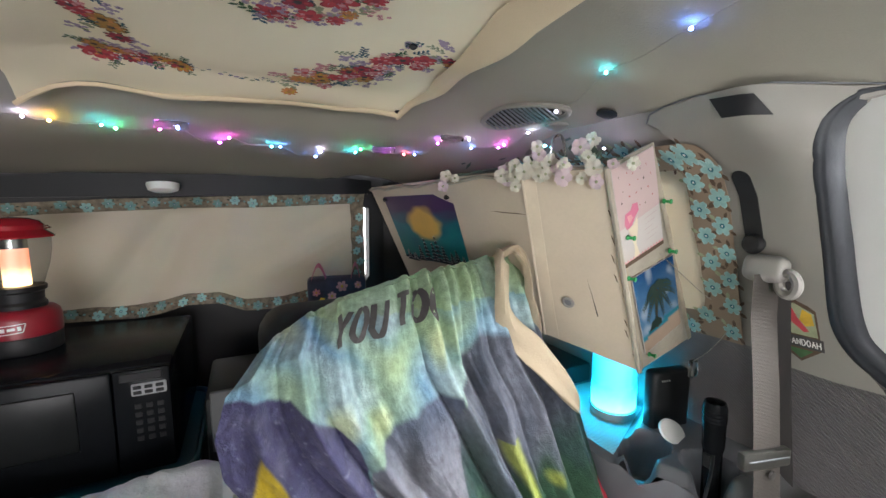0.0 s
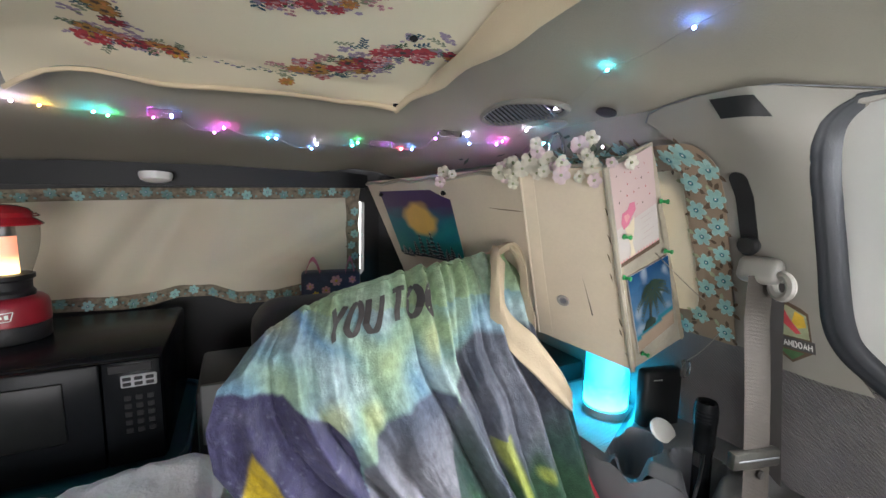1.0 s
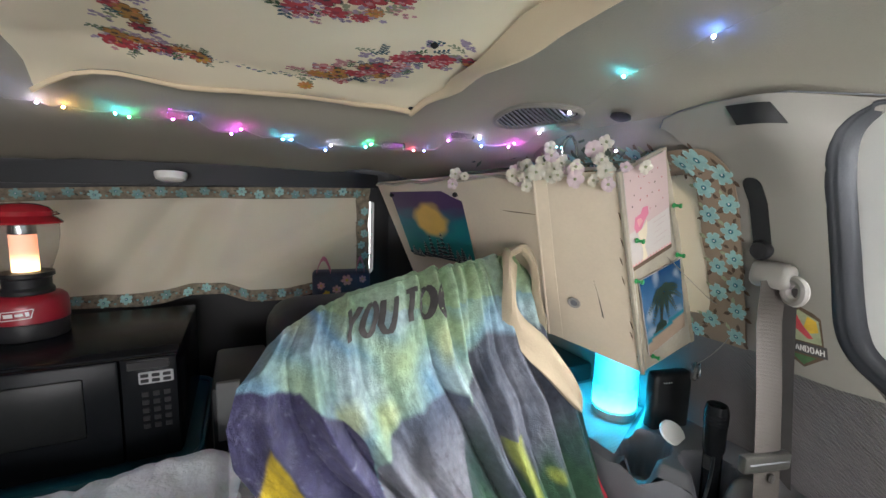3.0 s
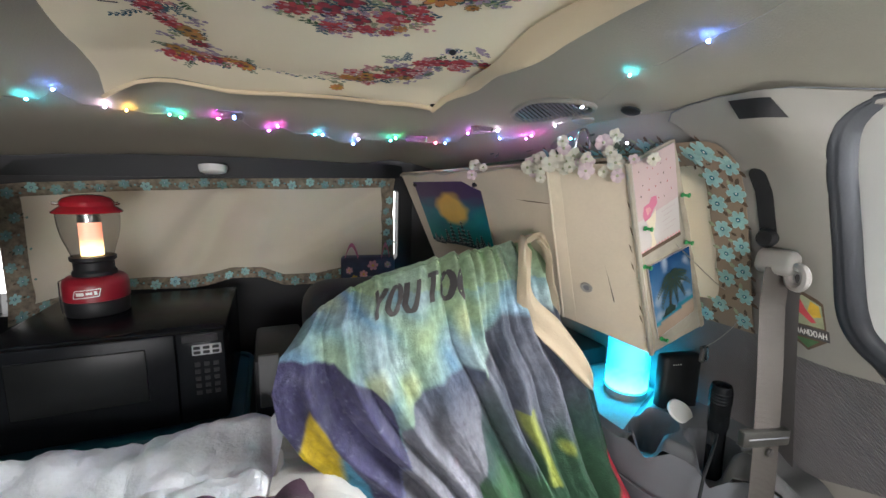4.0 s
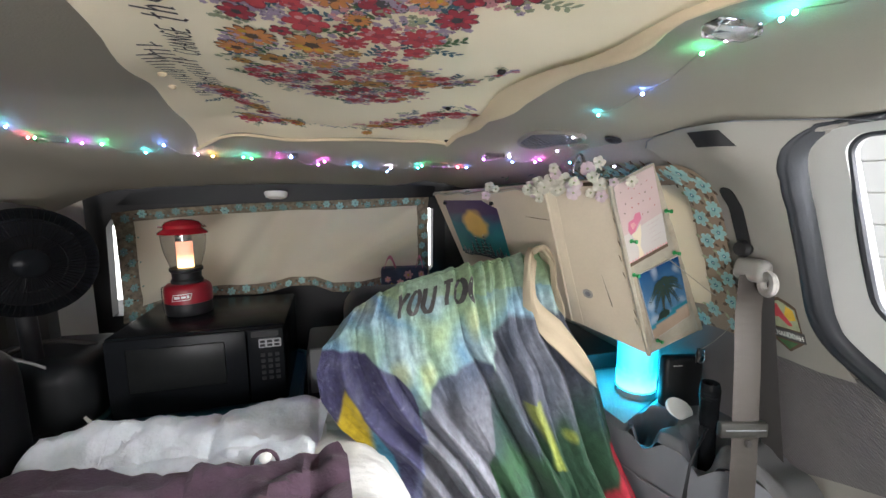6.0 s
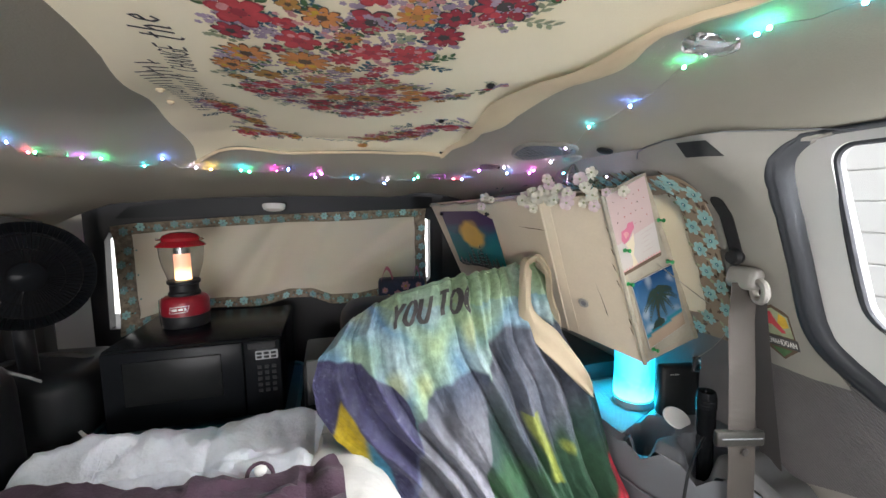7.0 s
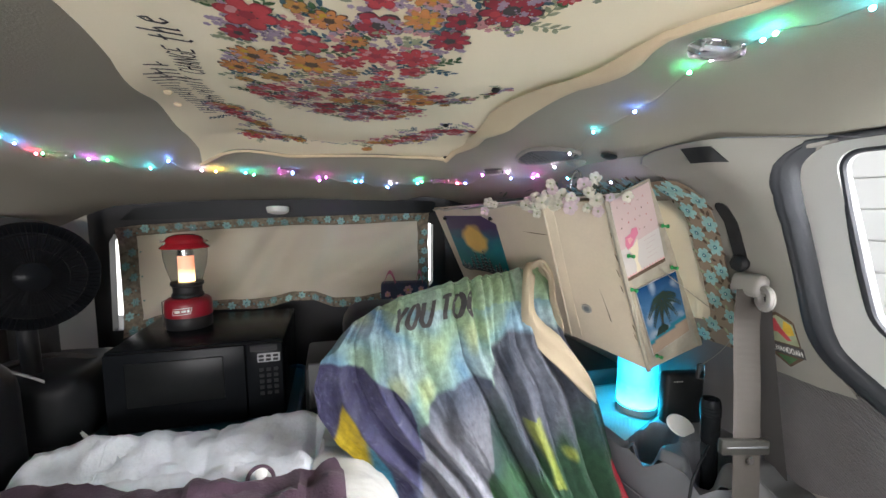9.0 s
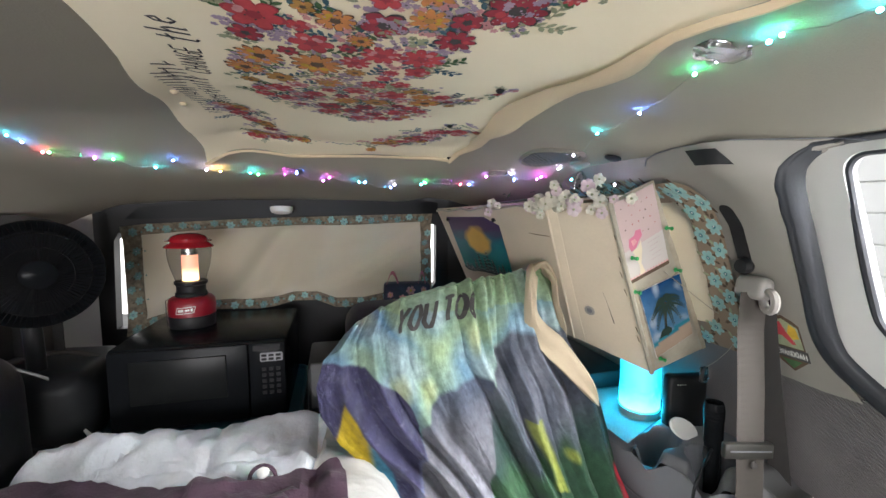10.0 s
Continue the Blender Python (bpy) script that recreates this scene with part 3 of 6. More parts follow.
spots += [(0.87 + 0.034 * k, 0.785 + 0.010 * (k % 2)) for k in range(14)] + [(0.83 + 0.034 * k, 1.094 + 0.008 * (k % 2)) for k in range(15)]
for u, v in spots:
    for k in range(4):
        a = 1.57 * k + rng.uniform(0.2, 1.2)
        pr.leaf(u + 0.013 * math.cos(a), v + 0.013 * math.sin(a), rng.uniform(0.011, 0.015), a + rng.uniform(-0.7, 0.7), "brown" if k else "sage", 0.4)
for u, v in spots:
    pr.flower(u, v, rng.uniform(0.0150, 0.0166), 6, "aqua", "aqua_dark", rng, 1, "aqua_pale")
    pr.poly([(u + 0.0015 * math.cos(a), v + 0.0015 * math.sin(a)) for a in np.linspace(0, 6.28, 7)[:-1]], "white", 2.2)
pr.done("flower_print", quarter, "turquoise printed flowers with brown leaves")

# ---- tea towel pinned to the ceiling ----
def towel_f(x, y):
    inner = smooth((x + 0.08) / 0.10) * smooth((0.42 - x) / 0.09) * smooth((1.10 - y) / 0.09)
    billow = 0.010 * math.sin((x + 0.07) / 0.5 * math.pi) + 0.004 * math.sin(13 * y + 4 * x)
    hang = 0.012 * (1 - inner) * (0.5 + 0.5 * math.cos(21 * y + 24 * x)) + 0.010 * math.exp(-((x + 0.085) ** 2 + (y - 1.09) ** 2) / 0.0012)
    return Vector((x, y, ceiling_z(x, y) - 0.020 - billow * inner - hang))


towel = thing("tea_towel", "white tea towel with printed flowers pinned to the headliner", "towel")
edge_l = [(table(y, (0.1, 0.507, 0.601, 0.657, 0.731, 0.817, 0.96, 1.05, 1.11), (-0.022, -0.028, -0.036, -0.046, -0.060, -0.073, -0.088, -0.092, -0.100)) + 0.003 * math.sin(26 * y), y) for y in np.linspace(1.11, 0.12, 34)]
edge_r = [(table(y, (0.1, 0.36, 0.394, 0.42, 0.464, 0.513, 0.588, 0.68, 0.778, 0.89, 0.925, 0.985, 1.034), (0.50, 0.408, 0.391, 0.394, 0.410, 0.418, 0.413, 0.408, 0.418, 0.430, 0.432, 0.412, 0.405)), y) for y in np.linspace(0.12, 1.034, 40)]
edge_b = [(x, table(x, (-0.100, -0.07, 0.0, 0.07, 0.145, 0.225, 0.31, 0.405), (1.11, 1.082, 1.070, 1.070, 1.048, 1.040, 1.050, 1.034))) for x in np.linspace(0.405, -0.100, 22)]
part("cloth", sheet(edge_l[:-1] + edge_r[:-1] + edge_b[:-1], [], 0.016, towel_f, (0, 0, 0.002)), CLOTH, towel)
rng = random.Random(3)
pr = Prints(towel_f, (0, 0, -0.0004))
kinds = [("red", "crimson"), ("red", "crimson"), ("crimson", "ink"), ("orange", "ochre"), ("orange", "brown"), ("ochre", "brown"), ("red", "crimson"), ("crimson", "ink"), ("pink", "red")]


def rose(x, y, r, up):
    """A painted bloom: dark rim, coloured petals, a paler wash on some of them and a dotted heart."""
    c, rim = rng.choice(kinds)
    petals = rng.choice((5, 6, 6, 9)) if c != "orange" else rng.choice((9, 11))
    pr.flower(x, y, r, petals, c, rim, rng, up, rim)
    wash = {"red": "pink", "crimson": "red", "orange": "yellow", "ochre": "orange", "pink": "white"}[c]
    for k in range(rng.choice((2, 3))):
        a = rng.uniform(0, 6.28)
        pr.poly([(x + r * (0.48 * math.cos(a) + 0.17 * math.cos(q)), y + r * (0.48 * math.sin(a) + 0.17 * math.sin(q))) for q in np.linspace(0, 6.28, 8)[:-1]], wash, up + 0.5)
    for k in range(5):
        a = 1.257 * k + 0.3
        pr.poly([(x + r * (0.30 * math.cos(a) + 0.05 * math.cos(q)), y + r * (0.30 * math.sin(a) + 0.05 * math.sin(q))) for q in np.linspace(0, 6.28, 6)[:-1]], "brown" if c in ("orange", "ochre") else "ink", up + 1.0)


def sprig(x, y, up, size=1.0):
    what = rng.random()
    if what < 0.42:
        col = rng.choice(("mauve", "mauve", "mauve", "pink", "sage"))
        for _ in range(10):
            pr.flower(x + rng.gauss(0, 0.008 * size), y + rng.gauss(0, 0.008 * size), rng.uniform(0.0024, 0.0042), 5, col, "ink" if rng.random() < 0.2 else col, rng, up)
        return
    a = rng.uniform(0, 6.28)
    col = rng.choice(("teal", "teal", "green", "sage"))
    pr.stroke([(x, y), (x + 0.026 * size * math.cos(a), y + 0.026 * size * math.sin(a))], 0.0011, col, up)
    for q in range(7):
        pr.leaf(x + 0.004 * size * q * math.cos(a), y + 0.004 * size * q * math.sin(a), 0.0095 * size, a + (0.8 if q % 2 else -0.8), col, up)


def in_posy(x, y):
    """The printed bouquet: wide towards the driver, drawn to a blunt tip towards the hatch."""
    lo = table(y, (0.2, 0.48, 0.534, 0.57, 0.67, 0.72, 0.76, 0.80), (0.075, 0.066, 0.076, 0.060, 0.066, 0.095, 0.14, 0.19))
    hi = table(y, (0.2, 0.412, 0.447, 0.513, 0.59, 0.61, 0.66, 0.73, 0.775, 0.80), (0.34, 0.312, 0.272, 0.250, 0.226, 0.275, 0.312, 0.280, 0.25, 0.22))
    return lo < x < hi and y < 0.80


def along(path, t):
    k = min(int(t * (len(path) - 1)), len(path) - 2)
    q = t * (len(path) - 1) - k
    return lerp(path[k][0], path[k + 1][0], q), lerp(path[k][1], path[k + 1][1], q)


for k in range(760):
    x, y = rng.uniform(0.0, 0.34), rng.uniform(0.16, 0.81)
    if in_posy(x, y):
        sprig(x, y, 1 + 0.002 * k)
blooms = []
for k in range(2600):
    x, y, r = rng.uniform(0.0, 0.34), rng.uniform(0.16, 0.80), rng.uniform(0.013, 0.025) * (1 if k < 900 else 0.62)
    if in_posy(x - 0.6 * r, y) and in_posy(x + 0.6 * r, y) and all(math.hypot(x - a, y - b) > 0.90 * (r + c) for a, b, c in blooms):
        blooms.append((x, y, r))
        rose(x, y, r, 2 + 0.006 * len(blooms))
for path, wide, count, big in (([(0.016, 0.765), (0.024, 0.83), (0.046, 0.925)], 0.012, 15, 0.0155), ([(0.010, 0.975), (0.050, 0.972), (0.10, 0.978)], 0.010, 14, 0.0145),
                               ([(0.232, 0.975), (0.285, 0.925), (0.33, 0.875), (0.380, 0.808)], 0.022, 30, 0.0155), ([(0.31, 0.655), (0.335, 0.60), (0.36, 0.57)], 0.006, 3, 0.008)):
    for k in range(count * 3):
        x, y = along(path, rng.random())
        sprig(x + rng.gauss(0, wide), y + rng.gauss(0, wide), 1 + 0.002 * k, 0.75)
    for k in range(count):
        x, y = along(path, (k + 0.5) / count)
        rose(x + rng.gauss(0, 0.6 * wide), y + rng.gauss(0, 0.6 * wide), rng.uniform(0.65, 1) * big, 2 + 0.01 * k)
for k in range(22):
    x = 0.10 + 0.13 * k / 21
    pr.leaf(x, 0.982 + rng.gauss(0, 0.003), 0.008, rng.uniform(-0.9, 0.9), rng.choice(("sage", "teal", "mauve")), 1.2)
script = {"t": [[(0.3, 1.3), (0.25, 0.1), (0.5, 0.0)], [(0, 0.85), (0.6, 0.95)]], "h": [[(0, 1.3), (0, 0)], [(0, 0.5), (0.3, 0.75), (0.45, 0.5), (0.45, 0), (0.6, 0.05)]],
          "e": [[(0, 0.4), (0.4, 0.5), (0.3, 0.75), (0.05, 0.6), (0.0, 0.2), (0.25, 0), (0.5, 0.15)]]}
tall = {"C": [[(1, 0.85), (0.5, 1), (0, 0.6), (0.1, 0.15), (0.5, 0), (1, 0.15)]], "H": [[(0, 0), (0, 1)], [(1, 0), (1, 1)], [(0, 0.5), (1, 0.5)]], "A": [[(0, 0), (0.5, 1), (1, 0)], [(0.2, 0.4), (0.8, 0.4)]],
        "N": [[(0, 0), (0, 1), (1, 0), (1, 1)]], "G": [[(1, 0.85), (0.5, 1), (0, 0.6), (0.1, 0.15), (0.5, 0), (1, 0.1), (1, 0.45), (0.6, 0.45)]], "E": [[(1, 1), (0, 1), (0, 0), (1, 0)], [(0, 0.5), (0.8, 0.5)]]}
for k, ch in enumerate("the"):
    for st in script[ch]:
        pr.stroke([(0.050 - 0.024 * q[1] - 0.004 * k, 0.540 - 0.0155 * k - 0.017 * q[0]) for q in st], 0.0028, "ink")
for k, ch in enumerate("CHANGE"):
    for st in tall[ch]:
        pr.stroke([(0.036 + 0.0015 * k - 0.022 * q[1], 0.622 - 0.0122 * k - 0.0085 * q[0]) for q in st], 0.0022, "ink")
for row, (x, y0, y1) in enumerate(((-0.016, 0.84, 0.64), (-0.002, 0.66, 0.60), (0.012, 0.80, 0.64))):
    y = y0
    while y > y1:
        pr.stroke([(x + rng.uniform(-0.012, -0.008), y), (x + rng.uniform(0.008, 0.014), y - rng.uniform(0, 0.004))], 0.003, "ink")
        if rng.random() < 0.5:
            pr.stroke([(x + rng.uniform(-0.008, 0.008), y), (x + rng.uniform(-0.008, 0.008), y - 0.011)], 0.0022, "ink")
        y -= 0.0125
pr.done("flower_print", towel, "red, orange and mauve printed flowers with black script")


def band(edge, width, droop):
    """A folded strip of cloth along an edge, hanging a little below it."""
    bm, rows = bmesh.new(), []
    for i, (x, y) in enumerate(edge):
        ax, ay = edge[max(i - 1, 0)]
        bx, by = edge[min(i + 1, len(edge) - 1)]
        n = math.hypot(bx - ax, by - ay) or 1
        nx, ny = -(by - ay) / n, (bx - ax) / n
        w = (table(y, (0.36, 0.41, 0.46, 0.54, 0.63, 0.75, 0.89, 0.98, 1.04), (0.006, 0.010, 0.030, 0.047, 0.046, 0.038, 0.030, 0.014, 0.010)) if width is None else width * (0.8 + 0.25 * math.sin(9 * x + 11 * y)))
        rows.append([bm.verts.new(towel_f(x + nx * w * q, y + ny * w * q) + Vector((0, 0, -0.0015 - droop * math.sin(math.pi * (0.15 + 0.85 * (1 - q)) * 0.9)))) for q in (-0.04, 0.15, 0.4, 0.65, 0.85, 1)])
    for a, b in zip(rows, rows[1:]):
        for k in range(5):
            bm.faces.new((a[k], a[k + 1], b[k + 1], b[k]))
    return bm


part("hem", band(edge_r, None, 0.008), HEM, towel, "folded tan hem")
part("hem", band(edge_b, 0.014, 0.007), HEM, towel, "folded tan hem")
for x, y in ((0.396, 1.022), (-0.03, 0.72), (-0.045, 0.80), (0.335, 0.80), (0.33, 0.58)):
    pin = tagged(finish("push_pin", lathe([(0.004, 0.0), (0.005, -0.002), (0.003, -0.004), (0.001, -0.005)], 12, Matrix.Translation(towel_f(x, y))), HEM if x < 0 else DARK), "small round pin holding the tea towel", "pin", "towel pins")

# ---- bed ----
def bed_z(x, y):
    puff = abs(noise.noise((x * 7, y * 9, 0))) * 0.034 + abs(noise.noise((x * 17, y * 15, 4))) * 0.014 + noise.noise((x * 60, y * 60, 1)) * 0.0022 + abs(noise.noise((x * 38 + 9 * y, y * 30 - 8 * x, 7))) * 0.008
    seam = 0.014 * math.exp(-((x - 0.105) / 0.010) ** 2) + 0.010 * math.exp(-((x + 0.095) / 0.010) ** 2) + 0.010 * math.exp(-((y - 0.97 + 0.045 * x) / 0.010) ** 2)
    return (0.568 + puff - seam + 0.022 * math.exp(-((y - 1.07) / 0.05) ** 2) * (0.5 + 0.8 * abs(math.sin(9 * x + 1))) - 0.10 * max(0, (x - 0.185) / 0.085) ** 2
            - 0.12 * max(0, (y - 1.10 + 0.15 * max(0, -0.25 - x)) / 0.06) ** 2 - 0.10 * max(0, (-0.40 - x) / 0.06) ** 2)


mattress = tagged(finish("mattress", box((-0.46, -0.85, 0.22), (0.24, 1.11, 0.53), 0.04, 3), material("mattress_ticking", (0.6, 0.58, 0.54), 0.95, bump=0.3)), "thick pale mattress on a bed base", "mattress")
tagged(finish("bed_base", box((-0.45, -0.84, 0.0), (0.22, 1.10, 0.22), 0.006), DARK), "low dark bed base filling the van floor", "bed")
comforter = thing("comforter", "fluffy white fleece comforter spread on the mattress", "comforter")
part("body", sheet([(-0.48, 0.2), (0.27, 0.2), (0.27, 1.15), (0.0, 1.16), (-0.3, 1.145), (-0.48, 1.08)], [], 0.0085, lambda x, y: Vector((x, y, bed_z(x, y))), (0, 0, -0.03)), FLEECE_WHITE, comforter)
quilting = bmesh.new()
for x0, y0, x1, y1 in ((0.10, 0.86, 0.11, 1.13), (-0.10, 0.90, -0.09, 1.13), (-0.28, 0.93, -0.28, 1.10), (-0.42, 0.985, 0.24, 0.955)):
    add_tube(quilting, [(lerp(x0, x1, k / 30), lerp(y0, y1, k / 30), bed_z(lerp(x0, x1, k / 30), lerp(y0, y1, k / 30)) + 0.0003) for k in range(31)], 0.0011, 5)
part("stitching", quilting, FLEECE_WHITE, comforter, "pale quilting stitches")
tagged(finish("knit_throw", sheet([(0.12, 0.2), (0.30, 0.2), (0.292, 1.0), (0.20, 1.045), (0.13, 1.04), (0.10, 0.9)], [], 0.012,
                                  lambda x, y: Vector((x, y, bed_z(x, y) + 0.006 + 0.0015 * math.sin(60 * y + 30 * x))), (0, 0, -0.008)), FLEECE_CREAM), "cream knitted throw along the edge of the bed", "throw")


def purple_f(x, y):
    rim = math.exp(-((y - 0.855 - 0.02 * math.sin(6 * x) - 0.1 * max(0, -0.1 - x)) / 0.022) ** 2)
    return Vector((x, y, bed_z(x, y) + 0.016 + 0.010 * rim + 0.006 * math.sin(26 * x + 9 * y) * math.sin(11 * y + 3 * x) + 0.010 * abs(noise.noise((x * 7, y * 9, 5))) + 0.010 * math.exp(-((x - 0.14) / 0.02) ** 2) - 0.006 * math.exp(-((y - 0.832 - 0.02 * math.sin(6 * x)) / 0.004) ** 2) - 0.006 * math.exp(-((y - 0.815 - 0.02 * math.sin(6 * x)) / 0.004) ** 2) + 0.02 * math.exp(-((math.hypot(x - 0.10, y - 0.70) - 0.10) / 0.02) ** 2)))


tagged(finish("purple_blanket", sheet([(-0.50, 0.1), (0.165, 0.1), (0.163, 0.74), (0.160, 0.84), (0.145, 0.860), (0.066, 0.862), (0.0, 0.858), (-0.13, 0.884), (-0.225, 0.925), (-0.36, 0.965), (-0.50, 0.975)], [], 0.012, purple_f, (0, 0, -0.010)), PURPLE),
       "rumpled dark purple fleece blanket on the bed", "blanket")
knob = thing("pole_end", "white round pole end poking from under the purple blanket", "pole")
part("cap", lathe([(0.001, 0.016), (0.007, 0.015), (0.0102, 0.012), (0.0108, 0.0), (0.0108, -0.03)], 20, pose(0.024, 0.872, 0.607, 55, 0, 0)), WHITE, knob)
part("loop", tube([(0.022 + 0.021 * math.cos(a), 0.868, 0.598 + 0.024 * math.sin(a)) for a in np.linspace(-0.2, 3.3, 14)], 0.0035, 8), PURPLE, knob, "purple cord loop")

# ---- fleece throw draped over the seat back ----
ROW_V = (0.0, 0.15, 0.35, 0.5, 0.65, 0.85, 1.0, 1.2)
LX, LY, LZ = (0.165, 0.125, 0.112, 0.118, 0.15, 0.24, 0.31, 0.36), (0.98, 0.93, 0.905, 0.905, 0.905, 0.90, 0.89, 0.89), (0.80, 0.775, 0.735, 0.68, 0.62, 0.52, 0.40, 0.20)
RX, RY, RZ = (0.655, 0.648, 0.66, 0.725, 0.742, 0.737, 0.737, 0.735), (1.04, 0.99, 0.955, 0.94, 0.915, 0.862, 0.806, 0.74), (0.897, 0.85, 0.76, 0.655, 0.57, 0.49, 0.445, 0.39)


FOLDS = [(0.045, 0.10, 0.030, 0.018), (0.155, 0.13, 0.026, 0.026), (0.245, 0.13, 0.030, 0.020), (0.41, 0.06, 0.050, 0.016), (0.565, 0.08, 0.030, 0.022), (0.64, 0.00, 0.022, 0.022), (0.745, -0.06, 0.020, 0.012), (0.84, -0.02, 0.034, 0.026), (0.945, 0.0, 0.030, 0.018)]


CREASES = [(0.10, 0.12, 0.018), (0.205, 0.10, 0.014), (0.30, 0.07, 0.008), (0.515, 0.085, 0.030), (0.60, 0.04, 0.012), (0.715, -0.10, 0.013), (0.78, -0.03, 0.014), (0.895, -0.02, 0.014)]


def drape(u, v):
    """u runs across the throw, v from its top ridge down; v below zero is the part that lies over the back."""
    w = max(v, 0)
    x = lerp(table(w, ROW_V, LX), table(w, ROW_V, RX), u)
    y = lerp(table(w, ROW_V, LY), table(w, ROW_V, RY), u ** 1.3)
    z = lerp(table(w, ROW_V, LZ), table(w, ROW_V, RZ), u)
    crown = table(u, (0, 0.06, 0.14, 0.27, 0.5, 0.75, 0.9, 1), (0, 0.022, 0.034, 0.046, 0.046, 0.034, 0.026, 0.018))
    z += crown * max(0, 1 - w / 0.4)
    lean = u + 0.05 * w
    bunch = 0.0045 * math.sin(78 * u + 5 * math.sin(9 * u)) * smooth((u - 0.42) / 0.12) * (1 - smooth(w / 0.42))
    y, z = y - bunch, z + 0.6 * bunch
    y -= 0.010 * noise.noise((lean * 9, w * 1.5, 3)) + 0.006 * noise.noise((lean * 24, w * 2.5, 8)) + 0.003 * noise.noise((u * 50, w * 12, 2)) + 0.0016 * noise.noise((u * 120, w * 40, 6))
    ridge = 0.0
    for at, drift, width, height in FOLDS:
        d = (u - at - drift * w) / (width * (0.55 + 0.6 * w))
        ridge += height * (math.exp(-d * d) - 0.55 * math.exp(-((d - 1.5) / 0.8) ** 2))
    for at, drift, depth in CREASES:
        ridge -= 0.72 * depth * math.exp(-abs(u - at - drift * w) / (0.006 + 0.010 * w))
    y -= ridge * (0.45 + 0.95 * min(1, w))
    z += 0.25 * ridge * max(0, 1 - w / 0.3)
    if v < 0:
        y += 0.20 * -v / 0.3
        z -= 0.10 * (-v / 0.3)
    elif v < 0.12:
        y += 0.02 * (1 - v / 0.12) ** 2
    return Vector((x, y, z))


def print_colour(p):
    """The printed landscape: pale sky, violet and grey hills, green meadow."""
    x, z = p.x + 0.012 * noise.noise((p.x * 12, p.z * 12, 0)), p.z + 0.012 * noise.noise((p.x * 12, p.z * 12, 7))
    n1, n2 = noise.noise((x * 10, 1, z * 9)), noise.noise((x * 13, 5, z * 13))
    base = Vector((0.27, 0.37, 0.22)).lerp(Vector((0.15, 0.27, 0.37)), min(1, max(0, 0.45 + 1.1 * n1)))
    base = base.lerp(Vector((0.36, 0.43, 0.19)), min(0.6, max(0, 1.2 * n2 - 0.05))) if n2 > 0 else base.lerp(Vector((0.42, 0.50, 0.52)), min(0.6, -1.2 * n2))
    if z > 0.85:
        base = base.lerp(Vector((0.34, 0.42, 0.17)), 0.5)
    ridge_l = table(x, (0.10, 0.114, 0.152, 0.204, 0.233, 0.267, 0.306, 0.314, 0.322), (0.752, 0.762, 0.767, 0.762, 0.737, 0.693, 0.634, 0.58, 0.30))
    ridge_m = table(x, (0.300, 0.314, 0.348, 0.372, 0.42, 0.448, 0.458), (0.40, 0.633, 0.690, 0.709, 0.722, 0.717, 0.715))
    ridge_r = table(x, (0.456, 0.462, 0.468, 0.483, 0.515, 0.54, 0.8), (0.60, 0.69, 0.726, 0.772, 0.806, 0.80, 0.80))
    for px, pz, rx, rz in ((0.268, 0.705, 0.022, 0.045), (0.328, 0.69, 0.024, 0.035), (0.20, 0.835, 0.03, 0.02), (0.43, 0.79, 0.02, 0.04)):
        base = base.lerp(Vector((0.50, 0.53, 0.27)), 0.8 * max(0, min(1, 1.5 - 1.5 * math.hypot((x - px) / rx, (z - pz) / rz))))

    def over(col, level, soft=0.004):
        nonlocal base
        base = base.lerp(Vector(col), min(1, max(0, (level - z) / soft)))

    streak = noise.noise((x * 38, 2, z * 5))
    if x < 0.40:
        lint = 0.22 * max(0, noise.noise((x * 190, 3, z * 190)) - 0.36) + 0.05 * max(0, noise.noise((x * 45, 9, z * 45)))
        over(Vector((0.021, 0.018, 0.050)).lerp(Vector((0.052, 0.046, 0.100)), 0.5 + n1) + Vector((lint, lint, lint)), ridge_l)
        over((0.16, 0.17, 0.27), 0.62 - 6 * abs(x - 0.312), 0.05)
    if 0.30 < x < 0.462:
        low = smooth((0.70 - z) / 0.12)
        over(Vector((0.065, 0.075, 0.105)).lerp(Vector((0.205, 0.195, 0.21)), low) * (1 + 0.5 * n1 + 0.5 * streak), ridge_m, 0.012)
    if x > 0.456:
        over(Vector((0.050, 0.055, 0.072)).lerp(Vector((0.125, 0.125, 0.145)), 0.5 + streak) * (0.95 + 0.3 * n2), ridge_r, 0.014)
        over(Vector((0.022, 0.050, 0.040)), table(x, (0.456, 0.47, 0.50, 0.53, 0.56, 0.64, 0.68, 0.72, 0.8), (0.67, 0.68, 0.66, 0.60, 0.58, 0.60, 0.66, 0.70, 0.72)) + 0.05 * streak, 0.10)
        over(Vector((0.012, 0.040, 0.024)).lerp(Vector((0.030, 0.085, 0.034)), 0.5 + n1), 0.545 + 0.04 * streak, 0.03)
        mid = table(z, (0.46, 0.53, 0.605), (0.608, 0.588, 0.562))
        strip = 1 - abs(x - mid) / 0.014 if 0.465 < z < 0.605 else -1
        blob = 1 - math.hypot((x - 0.632) / 0.020, (z - 0.528) / 0.018)
        base = base.lerp(Vector((0.29, 0.31, 0.05)), min(0.85, max(0, max(strip, blob) * 1.5 + 0.7 * n2)))
        base = base.lerp(Vector((0.55, 0.03, 0.05)), min(1, max(0, (x - table(z, (0.39, 0.44, 0.49), (0.672, 0.694, 0.715))) / 0.006)) * min(1, max(0, (0.502 - z) / 0.01)))
